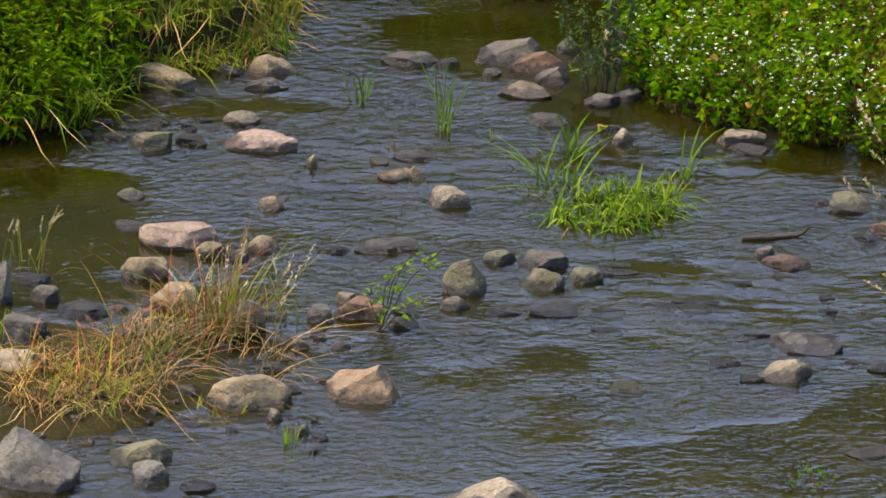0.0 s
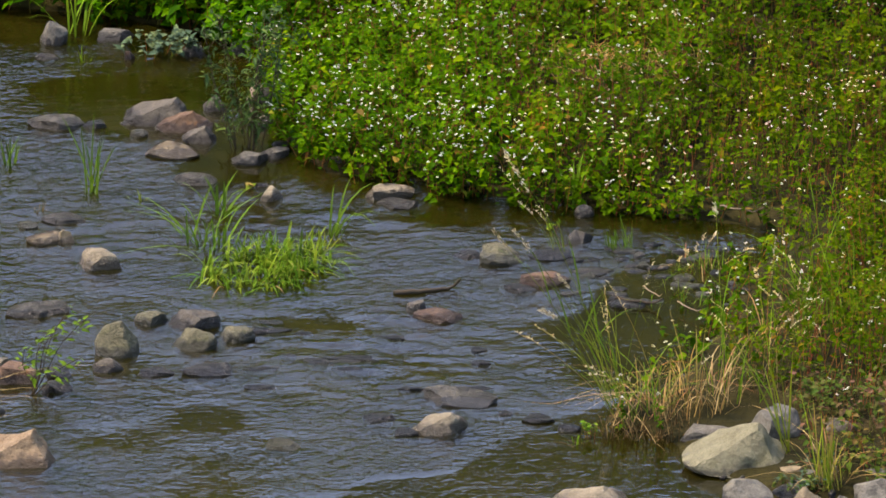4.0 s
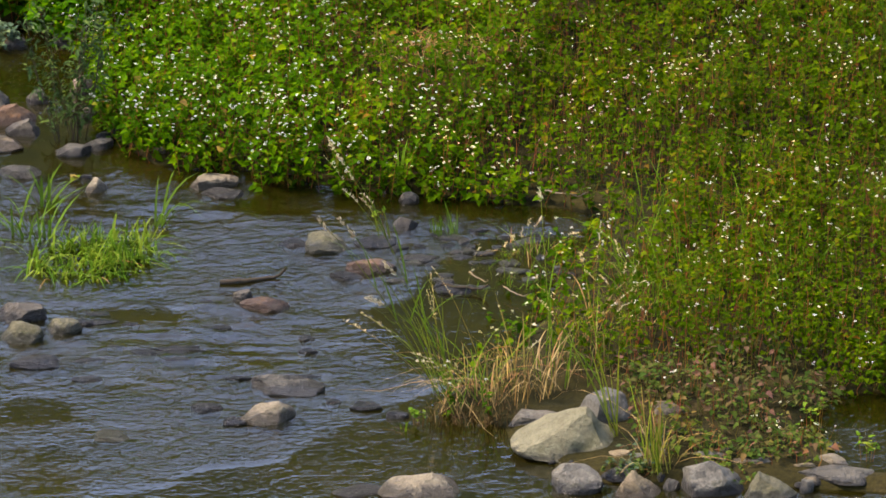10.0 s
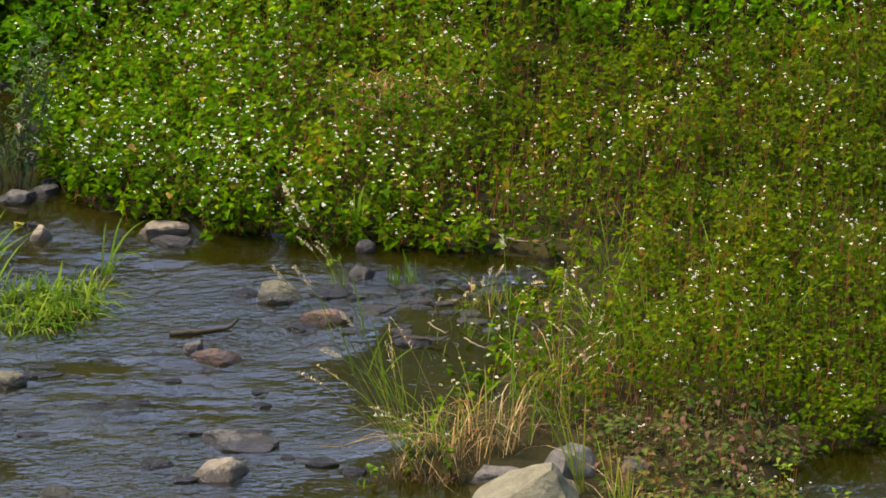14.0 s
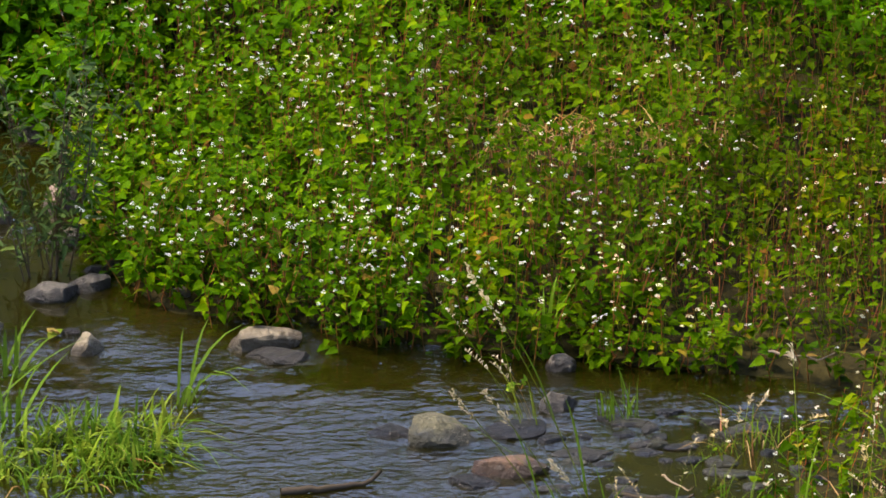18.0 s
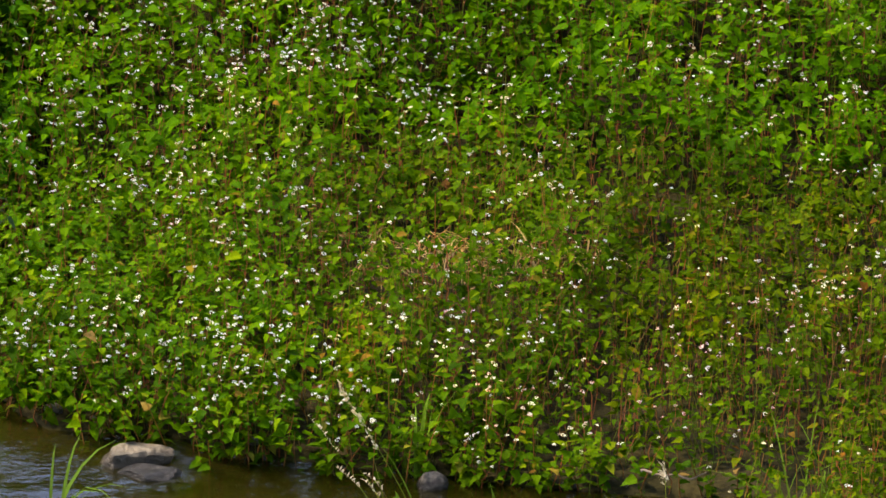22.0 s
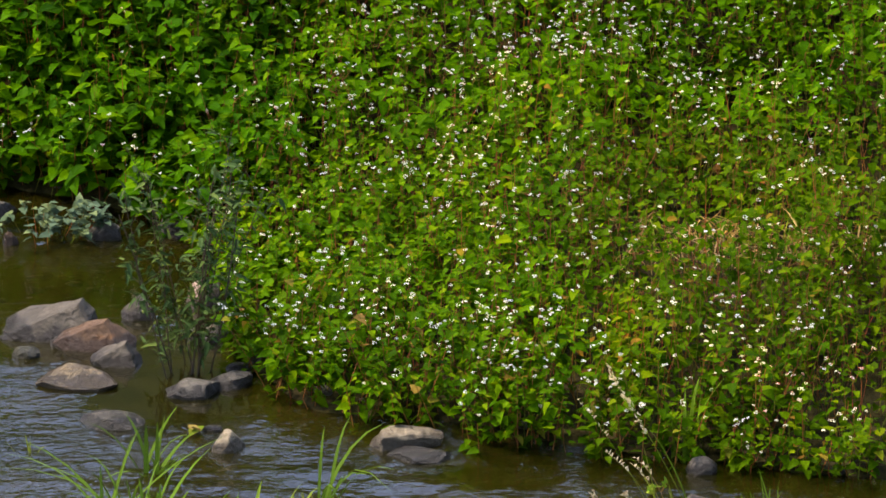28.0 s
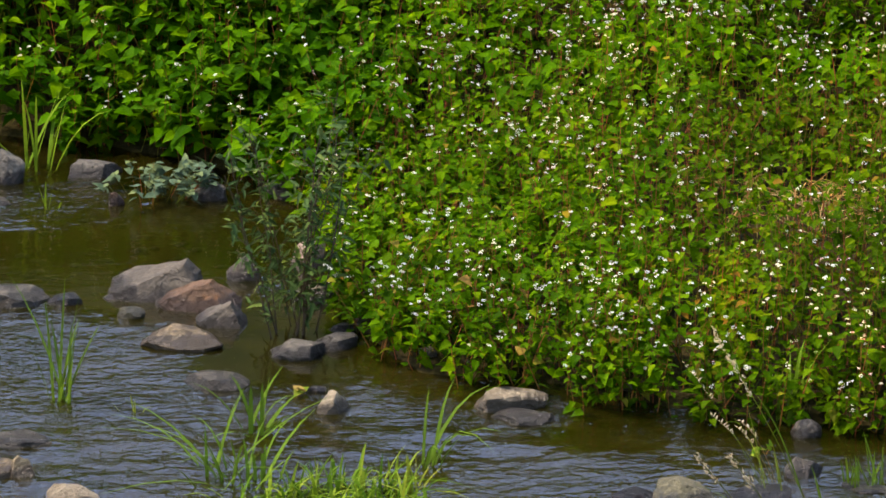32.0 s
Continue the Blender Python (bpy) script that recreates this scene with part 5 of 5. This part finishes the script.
herb(1.65, -3.95, 0.03, 0.2, 0.07, 26, 0.03, M_LEAF_DARK, "low dark green creeping herb on damp mud")
herb(2.1, -3.25, 0.0, 0.06, 0.28, 6, 0.035, M_GRASS, "upright green herb beside the side pool")
herb(2.4, -3.6, 0.0, 0.05, 0.16, 5, 0.04, M_GRASS, "small broad-leaved seedling by the side pool")
herb(-0.8, -4.6, -0.05, 0.12, 0.2, 8, 0.03, M_LEAF, "small flowering herb at the near water edge")
herb(-0.15, -3.0, 0.0, 0.05, 0.1, 6, 0.035, M_GRASS, "small bright green herb at the foot of the grass")


def gravel():
    """Loose pebbles over the streambed and along the banks."""
    rng = np.random.default_rng(31)
    n = 2600
    x, y = rng.uniform(-6.5, 2.4, n), rng.uniform(-5, 4.6, n)
    a, b, c = land(x, y)
    ok = (np.maximum(a, b) < 0.1)
    x, y = x[ok], y[ok]
    bm = bmesh.new()
    bmesh.ops.create_icosphere(bm, subdivisions=1, radius=1.0)
    v = np.array([tuple(q.co) for q in bm.verts])
    t = np.array([[q.index for q in f.verts] for f in bm.faces])
    bm.free()
    v = v * np.array([1.0, 0.8, 0.5]) * (1 + 0.25 * np.sin(v[:, :1] * 5 + v[:, 1:2] * 3))
    m = len(x)
    pos = np.stack([x, y, height(x, y) + 0.005], 1)
    vs, ts = scatter(v, t, pos, rng.uniform(0, 6.28, m), rng.normal(0, 0.15, m), rng.normal(0, 0.15, m), 0.016 + 0.04 * rng.uniform(0, 1, m) ** 2.5)
    ob = new("gravel", np_mesh("gravel", vs, ts, ROCK["brown"], True))
    tagged(ob, "brown pebbles and gravel on the streambed", "gravel", kind="stuff")


gravel()


def branch(x, y, z, yaw, length, radius, label, wood=M_TWIG):
    seeds[0] += 1
    rng = np.random.default_rng(seeds[0])
    s = np.linspace(-0.5, 0.5, 12)
    line = np.stack([s * length, 0.02 * np.sin(s * 9) * length, rng.normal(0, 0.003, 12) + np.where(s > 0.3, (s - 0.3) ** 1.3 * 1.1 * length, 0)], 1)
    ob = new("branch", np_mesh("branch", *tubes(line[None], np.array([radius]), 6), wood, True))
    ob.matrix_basis = pose(x, y, z, 0, 0, yaw)
    return tagged(ob, label, "driftwood", "driftwood")


branch(-1.15, -0.6, 0.01, 14, 0.4, 0.018, "dark crooked driftwood stick in the rapids")
branch(0.74, 0.6, 0.12, -25, 0.3, 0.006, "bleached twig across the inlet edge", M_DEADWOOD)
branch(0.12, -0.8, 0.03, -20, 0.3, 0.011, "dark wet driftwood lying in the still inlet")
branch(0.2, -0.72, 0.06, -62, 0.26, 0.005, "bleached twig across the inlet edge", M_DEADWOOD)
branch(0.42, -0.95, 0.05, -55, 0.26, 0.005, "bleached twig across the inlet edge", M_DEADWOOD)


def brush_heap(x, y, label):
    """A heap of dead grey-brown twigs, each one a bent stick."""
    rng = np.random.default_rng(17)
    ob = thing("brush_heap", x, y, float(height(x, y)) + 0.1, label, "dead twigs")
    for i in range(34):
        a = rng.uniform(-0.7, 0.7) + (math.pi if i % 3 == 0 else 0.0)
        ln = rng.uniform(0.35, 0.8)
        k = np.linspace(0, 1, 7)[:, None]
        foot = np.array([rng.uniform(-0.45, 0.45), rng.uniform(-0.25, 0.3), rng.uniform(0.0, 0.25)])
        line = foot + np.array([math.cos(a) * 0.8, 0.1 * math.sin(a * 5), rng.uniform(0.1, 0.6)]) * ln * k + np.array([0.0, 0.03, -0.12]) * k ** 2 * ln
        part("twig", *tubes(line[None], np.array([rng.uniform(0.004, 0.009)]), 4), M_STRAW if i % 3 else M_DEADWOOD, ob)
    return ob


brush_heap(1.35, 5.4, "heap of dead grey-brown twigs behind the meadow")

# low dark stones barely breaking the fast water, and pebbles in the shallow inlet
riffle = random.Random(12)
for i in range(20):
    rock(riffle.uniform(-2.1, -0.7), riffle.uniform(-2.3, -0.9), riffle.uniform(0.1, 0.3), riffle.uniform(0.05, 0.1), riffle.uniform(0.006, 0.024), "wet", "low dark wet stone barely breaking the rapids")
for i in range(44):
    rock(riffle.uniform(-0.3, 0.6), riffle.uniform(-0.75, 0.3), riffle.uniform(0.06, 0.2), riffle.uniform(0.05, 0.1), riffle.uniform(0.01, 0.03), riffle.choice(("wet", "wet", "wet", "slab", "moss")), "small stone in the shallow stony inlet")
for i in range(18):
    rock(riffle.uniform(-5.6, -4.2), riffle.uniform(0.9, 1.15), riffle.uniform(0.06, 0.14), riffle.uniform(0.05, 0.09), riffle.uniform(0.02, 0.04), "wet", "small black wet stone in a shallow row")
for i in range(20):
    rock(riffle.uniform(0.7, 2.1), riffle.uniform(-4.1, -3.6), riffle.uniform(0.06, 0.18), riffle.uniform(0.06, 0.13), riffle.uniform(0.03, 0.08), riffle.choice(("wet", "brown", "grey", "tan")), "small stone wedged between near boulders")
for i in range(26):
    rock(riffle.uniform(-5.6, -3.6), riffle.uniform(-4.4, -2.2), riffle.uniform(0.05, 0.15), riffle.uniform(0.05, 0.1), riffle.uniform(0.02, 0.05), riffle.choice(("wet", "brown", "wet", "tan")), "small stone on the shallow gravel bar")
grass("dark matted root stub standing in the current", -3.22, 1.0, 26, 0.1, 0.05, M_TWIG, (0, 0), 0.5, 0.008, name="root_stub", group="")
herb(-2.28, 1.2, 0.0, 0.02, 0.02, 1, 0.06, M_GRASS_YEL, "yellow fallen leaf caught on a small stone")
